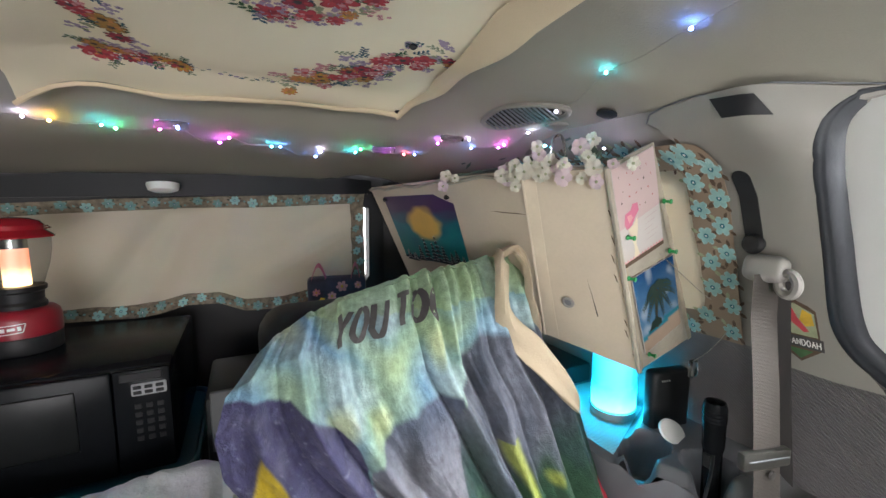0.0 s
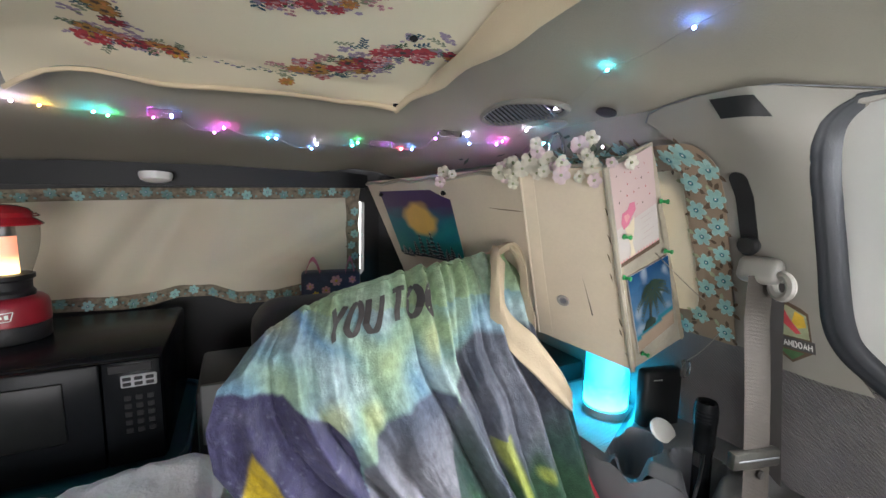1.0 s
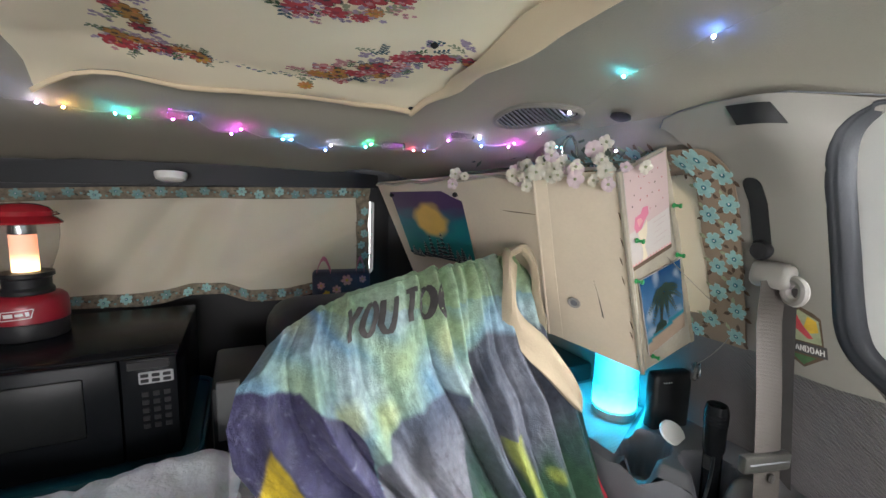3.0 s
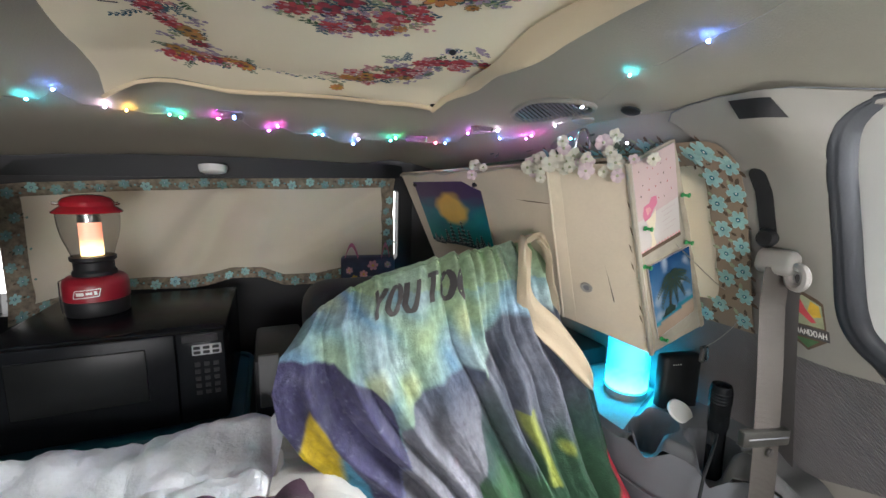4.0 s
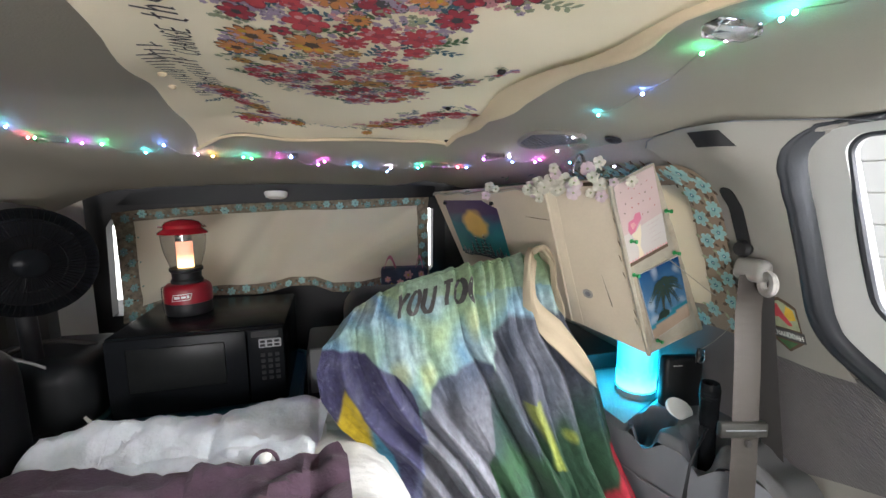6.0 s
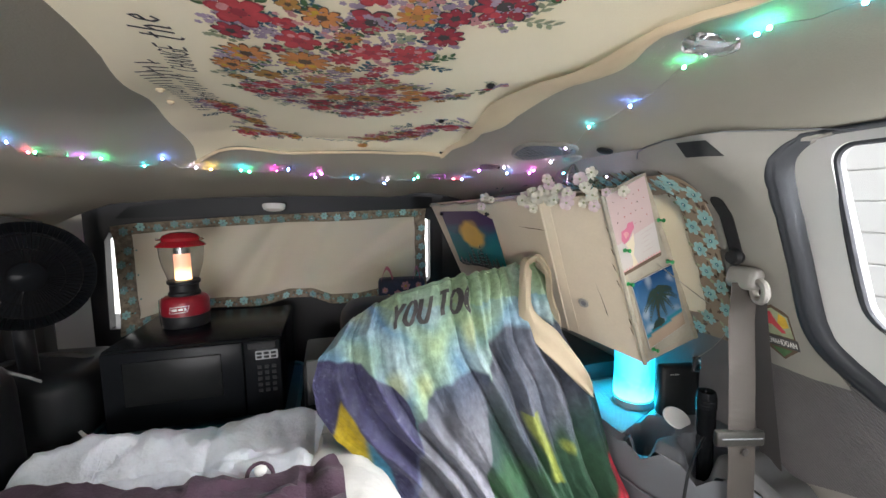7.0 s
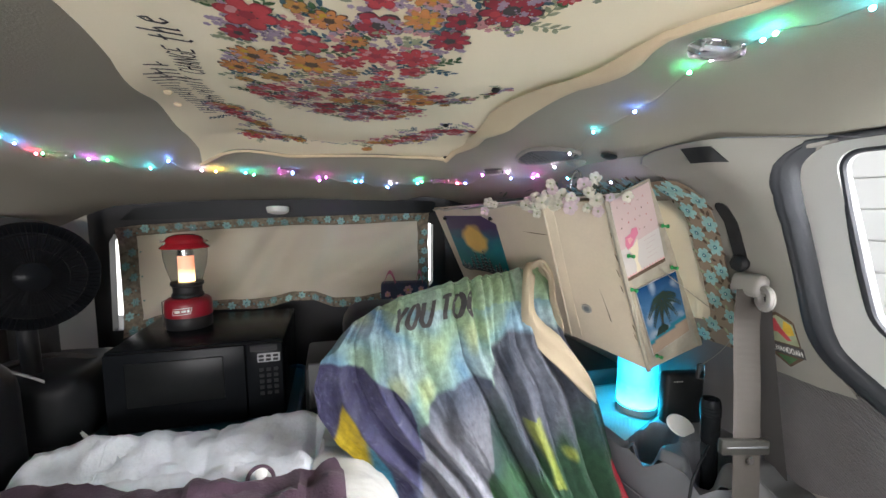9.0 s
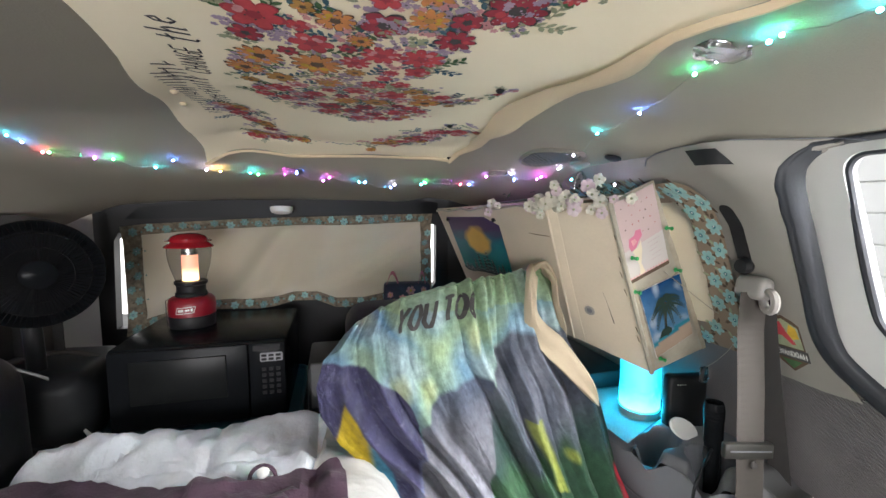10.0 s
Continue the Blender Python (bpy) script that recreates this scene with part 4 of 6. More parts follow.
    if z < 0.705 and x < 0.30:
        left, right = table(z, (0.50, 0.564, 0.63, 0.705), (0.20, 0.13, 0.142, 0.166)), table(z, (0.50, 0.55, 0.60, 0.634, 0.705), (0.262, 0.245, 0.222, 0.196, 0.167))
        gold = Vector((0.46, 0.31, 0.012)).lerp(Vector((0.05, 0.19, 0.27)), min(1, max(0, (x - table(z, (0.50, 0.56, 0.62, 0.70), (0.185, 0.205, 0.200, 0.2))) / 0.012)))
        base = base.lerp(gold, min(1, max(0, min(x - left, right - x) / 0.005)))
    return Vector((base.x * 0.85, base.y * 0.91, base.z * 0.98))


throw = thing("fleece_throw", "fleece throw printed with hills and lettering draped over a seat back", "blanket")
bm = bmesh.new()
NU, NV = 340, 170
layer = bm.verts.layers.float_color.new("print")
grid = [[bm.verts.new(drape(i / NU, lerp(-0.3, 1.2, j / NV))) for i in range(NU + 1)] for j in range(NV + 1)]
for j in range(NV):
    for i in range(NU):
        bm.faces.new((grid[j][i], grid[j][i + 1], grid[j + 1][i + 1], grid[j + 1][i]))
for row in grid:
    for v in row:
        v[layer] = (*print_colour(v.co), 1)
FLEECE = material("printed_fleece", (1, 1, 1), 0.95, vary=0.38, scale=70, grain=380, bump=1.0, Sheen_Weight=0.05)
fn, fl = FLEECE.node_tree.nodes, FLEECE.node_tree.links
attr = fn.new("ShaderNodeAttribute")
attr.attribute_name = "print"
for nd in fn:
    if nd.bl_idname == "ShaderNodeVectorMath":
        fl.new(attr.outputs["Color"], nd.inputs[0])
part("body", bm, FLEECE, throw, sharp=80)
letters = {"Y": [[(0, 1), (0.5, 0.5), (1, 1)], [(0.5, 0.5), (0.5, 0)]], "U": [[(0, 1), (0.05, 0.25), (0.3, 0), (0.7, 0), (0.95, 0.25), (1, 1)]],
           "O": [[(0.5 + 0.5 * math.sin(a), 0.5 + 0.5 * math.cos(a)) for a in np.linspace(0, 2 * math.pi, 17)]], "T": [[(0, 1), (1, 1)], [(0.5, 1), (0.5, 0)]]}
pr = Prints(drape, (0, -0.003, 0.002))
pen = 0.262
for ch in "YOU TOO":
    if ch != " ":
        for st in letters[ch]:
            pr.stroke([(pen + 0.039 * a, 0.178 - 0.112 * b) for a, b in (st if pen < 0.555 else st[8:])], 0.0175, "ink")
    pen += 0.055 if ch != " " else 0.032
    if pen > 0.61:
        break
pr.done("lettering", throw, "dark grey printed letters")


def soft_strip(path, widths, bulge):
    """A soft rolled strip of fleece along a path."""
    bm, rows = bmesh.new(), []
    fine = flowing(path, 10)
    n = len(fine) - 1
    for i, p in enumerate(fine):
        t = (fine[min(i + 1, n)] - fine[max(i - 1, 0)]).normalized()
        across = t.cross(Vector((0, 1, 0))).normalized()
        w = table(i / n, np.linspace(0, 1, len(widths)), widths)
        rows.append([bm.verts.new(p + across * (w * 0.5 * math.cos(a)) + Vector((0, -bulge * math.sin(a) - 0.004 * math.sin(3 * a + 0.09 * i) - 0.003 * math.sin(0.21 * i + a), 0))) for a in np.linspace(-0.4, math.pi + 0.4, 11)])
    for a, b in zip(rows, rows[1:]):
        for k in range(10):
            bm.faces.new((a[k], a[k + 1], b[k + 1], b[k]))
    return bm


part("folded_corner", soft_strip([(0.606, 1.03, 0.922), (0.582, 0.985, 0.915), (0.568, 0.962, 0.875), (0.566, 0.955, 0.830), (0.578, 0.945, 0.795), (0.612, 0.925, 0.757), (0.655, 0.912, 0.705), (0.688, 0.908, 0.660), (0.708, 0.910, 0.628)],
                                 (0.018, 0.026, 0.028, 0.032, 0.046, 0.056, 0.044, 0.028, 0.006), 0.012), LINING, throw, "cream fleece underside turned over")
part("folded_corner", soft_strip([(0.590, 1.02, 0.912), (0.608, 0.985, 0.934), (0.630, 0.975, 0.903), (0.637, 0.972, 0.845), (0.655, 0.970, 0.79), (0.662, 0.975, 0.745)],
                                 (0.016, 0.018, 0.016, 0.014, 0.016, 0.008), 0.009), LINING, throw, "cream fleece edge hanging in a loop")
seat = thing("folded_seat", "dark folded seat back under the fleece throw", "seat")
part("back", box((0.17, 1.02, 0.25), (0.62, 1.18, 0.84), 0.05, 4), DARK, seat)
part("base", box((0.30, 1.00, 0.0), (0.74, 1.40, 0.30), 0.04, 3), DARK, seat)

# ---- microwave, tray and lantern ----
# Added shape, not a known bag; fills the dark area below the pillar.
slump = thing("stand_in_bag", "added black bag shape filling the dark area beside the microwave", "bag")
bm = box((-0.66, 1.19, 0.515), (-0.385, 1.46, 0.70), 0.06, 6)
for v in bm.verts:
    v.co += 0.016 * Vector((noise.noise(v.co * 8), noise.noise(v.co * 8 + Vector((5, 0, 0))), noise.noise(v.co * 8 + Vector((0, 5, 0))) if v.co.z > 0.55 else 0))
part("body", bm, MATT_BLACK, slump)
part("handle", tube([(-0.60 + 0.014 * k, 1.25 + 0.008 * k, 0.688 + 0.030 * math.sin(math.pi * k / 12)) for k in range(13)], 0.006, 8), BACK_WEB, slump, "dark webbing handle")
tray = thing("tray", "dark teal plastic tray with a raised rim under the microwave", "tray")
tray_edge = rounded(-0.395, 0.055, 1.185, 1.57, 0.05)
part("board", sheet(tray_edge, [], 0.03, lambda x, y: Vector((x, y, 0.530)), (0, 0, -0.012)), TEAL, tray)
part("rim", tube([(x, y, 0.534) for x, y in dense(tray_edge, 0.012)], 0.007, 8, True), TEAL, tray)
tagged(finish("storage_trunk", box((-0.62, 1.17, 0.0), (0.40, 1.61, 0.515), 0.015), MATT_BLACK), "black storage trunk below the rear window", "trunk")
mw = thing("microwave", "black countertop microwave on a teal board", "microwave")
part("body", box((-0.362, 1.225, 0.537), (0.026, 1.565, 0.735), 0.007, 2), BLACK_GLOSS, mw)
door = part("door", box((-0.358, 1.212, 0.541), (-0.062, 1.226, 0.731), 0.004), BLACK_GLOSS, mw)
part("window", box((-0.315, 1.2095, 0.603), (-0.11, 1.213, 0.708), 0.003), material("tinted_glass", (0.012, 0.013, 0.013), 0.3, vary=0.3, scale=9, bump=0.0, Specular_IOR_Level=0.12), door, "dark tinted oven window")
panel = part("control_panel", box((-0.060, 1.212, 0.541), (0.024, 1.226, 0.731), 0.004), BLACK_GLOSS, mw)
part("display", box((-0.05, 1.2095, 0.712), (0.012, 1.213, 0.726), 0.001, 1), DARK, panel)
part("keypad_label", box((-0.034, 1.2092, 0.684), (0.018, 1.2125, 0.706), 0.002, 1), GREYMARK, panel, "grey key block")
for i in range(3):
    for j in range(2):
        part("key", box((-0.031 + 0.0165 * i, 1.2078, 0.687 + 0.0095 * j), (-0.019 + 0.0165 * i, 1.2098, 0.6935 + 0.0095 * j), 0.001, 1), DARK, panel)
for i in range(3):
    for j in range(5):
        part("key", box((-0.031 + 0.0165 * i, 1.2105, 0.60 + 0.015 * j), (-0.021 + 0.0165 * i, 1.2125, 0.609 + 0.015 * j), 0.0008, 1), DARK, panel)
feet = [(-0.34, 1.25), (0.0, 1.25), (-0.34, 1.54), (0.0, 1.54)]
for x, y in feet:
    part("foot", lathe([(0.008, 0.535), (0.009, 0.539)], 12, Matrix.Translation((x, y, 0))), RUBBER, mw)

lantern = thing("lantern", "red battery camping lantern glowing on top of the microwave", "lantern")
L = Matrix.Translation((-0.240, 1.42, 0.7355))
part("foot", lathe([(0.055, 0), (0.057, 0.004), (0.0575, 0.030), (0.056, 0.033)], 40, L), DARK, lantern, "black plastic foot")
base = part("base", lathe([(0.055, 0.032), (0.0585, 0.034), (0.0585, 0.066), (0.056, 0.076), (0.049, 0.083), (0.038, 0.085)], 40, L), RED_PLASTIC, lantern)
mark = bmesh.new()


def on_base(x, z):
    return L @ Vector((x, -math.sqrt(0.0588 ** 2 - x * x) - 0.0006, z))


def bar(x0, z0, x1, z1, w):
    n = 6
    d = Vector((x1 - x0, z1 - z0)).normalized()
    ox, oz = -d.y * w / 2, d.x * w / 2
    for i in range(n):
        a, b = i / n, (i + 1) / n
        mark.faces.new([mark.verts.new(on_base(lerp(x0, x1, q) + k * ox, lerp(z0, z1, q) + k * oz)) for q, k in ((a, -1), (b, -1), (b, 1), (a, 1))])


for x0, z0, x1, z1, w in ((-0.024, 0.044, 0.020, 0.047, 0.0016), (-0.020, 0.060, 0.024, 0.063, 0.0016), (-0.024, 0.044, -0.020, 0.060, 0.0016), (0.020, 0.047, 0.024, 0.063, 0.0016), (-0.018, 0.0525, -0.004, 0.0535, 0.007), (-0.001, 0.0535, 0.010, 0.0545, 0.005), (0.013, 0.0545, 0.018, 0.055, 0.008)):
    bar(x0, z0, x1, z1, w)
part("badge", mark, WHITE, base, "pale printed mark")
part("collar", lathe([(0.039, 0.084), (0.0395, 0.092), (0.0355, 0.098), (0.036, 0.114), (0.041, 0.118), (0.041, 0.126), (0.034, 0.127)], 40, L), DARK, lantern, "black collar")
globe = part("globe", lathe([(0.036, 0.125), (0.042, 0.145), (0.049, 0.168), (0.0535, 0.195), (0.0545, 0.221), (0.0535, 0.2215), (0.0525, 0.195), (0.048, 0.168), (0.041, 0.145), (0.035, 0.126)], 40, L), CLEAR, lantern, "clear globe")
globe.visible_shadow = False
glowing = bmesh.new()
layer = glowing.verts.layers.float_color.new("print")
rings = []
for k in range(15):
    z, q = 0.127 + 0.0052 * k, k / 14
    rings.append([glowing.verts.new(L @ Vector((0.0200 * math.cos(a), 0.0200 * math.sin(a), z))) for a in np.linspace(0, 2 * math.pi, 25)[:-1]])
    for v in rings[-1]:
        v[layer] = (*Vector((1.0, 0.66, 0.30)).lerp(Vector((0.30, 0.085, 0.040)), smooth((q - 0.12) / 0.45)), 1)
for a, b in zip(rings, rings[1:]):
    for k in range(24):
        glowing.faces.new((a[k], a[(k + 1) % 24], b[(k + 1) % 24], b[k]))
TUBE_GLOW = glow("warm_glow", (1.0, 0.6, 0.3), 3.2)
tg = TUBE_GLOW.node_tree.nodes.new("ShaderNodeAttribute")
tg.attribute_name = "print"
TUBE_GLOW.node_tree.links.new(tg.outputs["Color"], TUBE_GLOW.node_tree.nodes["Principled BSDF"].inputs["Emission Color"])
part("light_tube", glowing, TUBE_GLOW, lantern, "glowing warm tube")
part("tube_cap", lathe([(0.0202, 0.199), (0.0205, 0.203), (0.0185, 0.221)], 24, L), CHROME, lantern, "bright steel cap of the tube")
part("roof", lathe([(0.050, 0.2205), (0.060, 0.220), (0.0605, 0.223), (0.052, 0.230), (0.045, 0.235)], 40, L), RED, lantern)
part("cap", lathe([(0.0455, 0.234), (0.0465, 0.243), (0.040, 0.251), (0.024, 0.257), (0.001, 0.259)], 40, L), RED, lantern)
for sx in (-1, 1):
    part("handle", tube([L @ Vector((sx * 0.046, -0.006, 0.240)), L @ Vector((sx * 0.056, -0.010, 0.242)), L @ Vector((sx * 0.058, -0.004, 0.238)), L @ Vector((sx * 0.047, 0.004, 0.236))], 0.0016, 6), CHROME, lantern, "thin wire bail")
part("bail", tube([L @ Vector(p) for p in ((-0.050, -0.012, 0.080), (-0.060, -0.014, 0.074), (-0.061, -0.014, 0.03), (-0.059, -0.012, 0.004))], 0.0014, 6), CHROME, lantern, "bright steel wire")

# ---- cardboard cupboard strapped against the side wall ----
def slab(a, b, c, d, thick):
    """A four-cornered board; thick is the way from its front to its back."""
    bm = bmesh.new()
    n = 8
    q = [[bm.verts.new(Vector(a).lerp(Vector(b), i / n).lerp(Vector(d).lerp(Vector(c), i / n), j / n)) for i in range(n + 1)] for j in range(n + 1)]
    w = [[bm.verts.new(v.co + Vector(thick)) for v in r] for r in q]
    for j in range(n):
        for i in range(n):
            bm.faces.new((q[j][i], q[j][i + 1], q[j + 1][i + 1], q[j + 1][i]))
            bm.faces.new((w[j][i], w[j + 1][i], w[j + 1][i + 1], w[j][i + 1]))
    for i in range(n):
        for (r0, r1) in ((q[0], w[0]), (q[n], w[n])):
            bm.faces.new((r0[i], r0[i + 1], r1[i + 1], r1[i]))
        bm.faces.new((q[i][0], q[i + 1][0], w[i + 1][0], w[i][0]))
        bm.faces.new((q[i][n], q[i + 1][n], w[i + 1][n], w[i][n]))
    bm.normal_update()
    return bm


P0, P1, P2 = Vector((0.505, 1.56, 1.055)), Vector((0.578, 0.925, 1.068)), Vector((0.648, 0.812, 1.072))
P5, P4, P3 = Vector((0.655, 1.56, 0.72)), Vector((0.718, 1.018, 0.745)), Vector((0.798, 0.852, 0.712))
P6, P7 = Vector((0.731, 0.800, 1.113)), Vector((0.927, 0.842, 0.760))
cab = thing("cardboard_cupboard", "cream cardboard box used as a cupboard against the side wall", "cupboard")
IN = Vector((0.006, 0.004, 0))
part("side_panel", slab(P0, P1, P4, P5, IN), CARD, cab)
part("flap", slab(P1, P2, P3, P4, IN), CARD, cab)
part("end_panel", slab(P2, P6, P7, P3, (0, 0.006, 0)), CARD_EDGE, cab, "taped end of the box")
part("top_panel", slab(P0 + Vector((0, 0, 0.003)), P1 + Vector((0, 0, 0.003)), Vector((0.80, 0.93, 1.09)), Vector((0.80, 1.56, 1.08)), (0, 0, 0.005)), CARD, cab)
part("bottom_panel", slab(P5, P4, Vector((0.93, 0.95, 0.735)), Vector((0.93, 1.56, 0.72)), (0, 0, 0.005)), CARD, cab)
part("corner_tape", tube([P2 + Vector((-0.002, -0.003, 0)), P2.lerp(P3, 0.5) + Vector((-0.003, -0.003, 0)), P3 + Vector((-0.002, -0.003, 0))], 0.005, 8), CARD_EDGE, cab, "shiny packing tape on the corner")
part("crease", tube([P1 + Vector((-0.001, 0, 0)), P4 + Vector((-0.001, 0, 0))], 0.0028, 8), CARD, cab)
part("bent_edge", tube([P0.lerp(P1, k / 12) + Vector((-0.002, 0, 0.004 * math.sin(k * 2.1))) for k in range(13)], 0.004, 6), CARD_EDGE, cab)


def on_flap(u, v):
    return P1.lerp(P2, u).lerp(P4.lerp(P3, u), v)


def on_side(u, v):
    return P0.lerp(P1, u).lerp(P5.lerp(P4, u), v)


def on_end(u, v):
    return P2.lerp(P6, u).lerp(P3.lerp(P7, u), v)


flap_n = (P3 - P1).cross(P2 - P4).normalized()
flap_n = flap_n if flap_n.y < 0 else -flap_n
ringm = Matrix.Translation(on_flap(0.35, 0.70) + flap_n * 0.003) @ flap_n.to_track_quat("Z", "Y").to_matrix().to_4x4()
part("grommet", lathe([(0.0066, 0.0005), (0.0078, 0.0016), (0.0112, 0.0016), (0.0124, 0.0)], 28, ringm), BELT_TRIM, cab, "round grey grommet")
part("grommet_hole", lathe([(0.0068, 0.0006), (0.0001, 0.0009)], 20, ringm), TRIM_GREY, cab)
TAPE = material("paper_tape", (0.66, 0.565, 0.43), 0.45, vary=0.08, scale=20, grain=200, bump=0.1)
part("tape", sheet([(0.0, 0.01), (0.17, 0.0), (0.16, 0.5), (0.17, 0.99), (0.0, 1.0)], [], 0.08, lambda u, v: on_flap(u, v) + flap_n * 0.0012, flap_n * -0.0008), TAPE, cab, "pale paper tape over the fold")
pr = Prints(on_flap, flap_n * 0.001)
pr.poly([(0.60, 0.52), (0.625, 0.60), (0.655, 0.74), (0.67, 0.745), (0.665, 0.72), (0.63, 0.60)], "ink")
pr.done("slit", cab, "dark cut in the cardboard")
pr = Prints(on_side, (-0.0015, -0.0005, 0))
pr.poly([(0.84, 0.19), (0.9, 0.197), (0.97, 0.205), (1.0, 0.213), (0.96, 0.209), (0.9, 0.203)], "brown")
pr.done("slit", cab, "dark cut in the cardboard")

# worn edges and wrinkled clear tape
rng = random.Random(44)
CLEAR_TAPE = material("clear_tape", (0.40, 0.35, 0.27), 0.18, vary=0.3, scale=25, grain=120, bump=0.5)
for a, b, w in ((P2, P3, 0.010), (P6, P7, 0.009)):
    strip = bmesh.new()
    rows = []
    for k in range(25):
        p = a.lerp(b, k / 24) + (P6 - P2).cross(P3 - P2).normalized() * (-0.0016 if (P6 - P2).cross(P3 - P2).y > 0 else 0.0016)
        side = (P6 - P2).normalized() * (1 if a is P2 else -1)
        rows.append([strip.verts.new(p + side * (w * q + rng.uniform(-0.0012, 0.0012)) + Vector((0, -rng.uniform(0, 0.0012), 0))) for q in (0.0, 0.5, 1.0)])
    for r0, r1 in zip(rows, rows[1:]):
        for q in range(2):
            strip.faces.new((r0[q], r0[q + 1], r1[q + 1], r1[q]))
    part("edge_tape", strip, CLEAR_TAPE, cab, "wrinkled clear tape along the edge")
for k in range(9):
    u, v = rng.uniform(0.88, 0.97), 0.05 + 0.105 * k + rng.uniform(-0.03, 0.03)
    pr = Prints(on_flap, flap_n * 0.0009)
    pr.poly([(u, v), (u + 0.02, v + 0.012), (u + 0.03, v + 0.05), (u + 0.012, v + 0.03)], "brown", 1)
    pr.done("scuff", cab, "brown scuff where the paper has worn off")

# painting on the side panel
paint = thing("painting", "small painting of a yellow moon over snowy pines", "painting")
PB = Vector((-0.007, -0.002, 0))
c0, c1, c2, c3 = [p + PB for p in (Vector((0.524, 1.485, 1.035)), Vector((0.571, 1.158, 1.040)), Vector((0.634, 1.178, 0.868)), Vector((0.60, 1.50, 0.858)))]
bm = bmesh.new()


def on_canvas(u, v):
    return c0.lerp(c1, u).lerp(c3.lerp(c2, u), v)


NG = 60
layer = bm.verts.layers.float_color.new("print")
cg = []
for j in range(NG + 1):
    cg.append([])
    for i in range(NG + 1):
        u, v = i / NG, j / NG
        vert = bm.verts.new(on_canvas(u, v))
        n1 = noise.noise((u * 5, v * 9, 2))
        col = Vector((0.055, 0.02, 0.085)).lerp(Vector((0.005, 0.13, 0.17)), min(1, max(0, (v - 0.22 + 0.1 * n1) / 0.2)))
        col = col.lerp(Vector((0.0, 0.23, 0.20)), max(0, min(1, (v - 0.45) * 2 + n1 * 0.5)))
        r = math.hypot((u - 0.52) * 1.05, (v - 0.42)) / 0.235 + 0.12 * n1
        col = col.lerp(Vector((0.74, 0.44, 0.08)), 0.92 * max(0, min(1, (1.18 + 0.12 * noise.noise((u * 9, v * 9, 5)) - r) / 0.38)))
        vert[layer] = (*col, 1)
        cg[-1].append(vert)
for j in range(NG):
    for i in range(NG):
        bm.faces.new((cg[j][i], cg[j][i + 1], cg[j + 1][i + 1], cg[j + 1][i]))


def printed(name, rough, grain=200, bump=0.3):
    m = material(name, (1, 1, 1), rough, vary=0.08, scale=20, grain=grain, bump=bump)
    at = m.node_tree.nodes.new("ShaderNodeAttribute")
    at.attribute_name = "print"
    for nd in m.node_tree.nodes:
        if nd.bl_idname == "ShaderNodeVectorMath":
            m.node_tree.links.new(at.outputs["Color"], nd.inputs[0])
    return m


part("canvas", bm, printed("acrylic_paint", 0.45), paint, "teal and violet sky with a yellow moon")
part("board", slab(c0 + Vector((0.001, 0, 0)), c1 + Vector((0.001, 0, 0)), c2 + Vector((0.001, 0, 0)), c3 + Vector((0.001, 0, 0)), (0.0012, 0.0004, 0)), CARD, paint)
PRINT["pine"] = material("pine_paint", (0.006, 0.010, 0.014), 0.5, bump=0.0)
pr = Prints(on_canvas, (-0.0018, -0.0006, 0))
rng = random.Random(12)
trees = [(0.10, 0.10), (0.2, 0.08), (0.33, 0.16), (0.44, 0.24), (0.55, 0.20), (0.62, 0.27), (0.70, 0.18), (0.80, 0.12), (0.87, 0.15), (0.95, 0.10)]
for u, h in trees:
    h *= 1.55
    pr.poly([(u - 0.006, 0.99), (u + 0.006, 0.99), (u + 0.003, 1 - h)], "pine", 1)
    for k in range(6):
        y, w = 1 - h + h * k / 6.2, 0.018 + 0.0105 * k
        pr.poly([(u - w, y + 0.055), (u, y), (u + w, y + 0.055)], "pine", 1.2)
        pr.poly([(u - w * 0.9, y + 0.028), (u - 0.2 * w, y + 0.006), (u - 0.1 * w, y + 0.014)], "white", 1.6)
        pr.poly([(u + w * 0.9, y + 0.028), (u + 0.2 * w, y + 0.006), (u + 0.1 * w, y + 0.014)], "white", 1.6)
for k in range(16):
    u = k / 16
    pr.poly([(u, 0.995), (u, 0.955 + 0.02 * math.sin(k * 2)), (u + 0.03, 0.935 + 0.02 * math.cos(k)), (u + 0.06, 0.96), (u + 0.06, 0.995)], "navy", 0.8)
pr.done("pine_print", paint, "dark pines with white snow")
for u, v in ((0.04, 0.05), (0.96, 0.05)):
    pinm = Matrix.Translation(on_canvas(u, v)) @ Vector((-1, -0.2, 0)).to_track_quat("Z", "Y").to_matrix().to_4x4()
    tagged(finish("push_pin", lathe([(0.004, 0), (0.004, 0.004), (0.006, 0.006), (0.005, 0.009)], 12, pinm), DARK), "dark push pin in the painting's corner", "pin", "painting pins")

# cards on the end panel
end_n = (P6 - P2).cross(P3 - P2).normalized()
end_n = end_n if end_n.y < 0 else -end_n


PAPER = material("card_paper", (0.50, 0.46, 0.43), 0.6, vary=0.04, bump=0.0)


def card_board(name, corners, label):
    t = thing(name, label, "card")
    k0, k1, k2, k3 = [Vector(k) for k in corners]

    def f(u, v):
        k = k0.lerp(k1, u).lerp(k3.lerp(k2, u), v)
        return on_end(k.x, k.y) + end_n * (0.004 )
    part("paper", sheet([(0, 0), (1, 0), (1, 1), (0, 1)], [], 0.12, f, -end_n * 0.0012), PAPER, t)
    return t, f


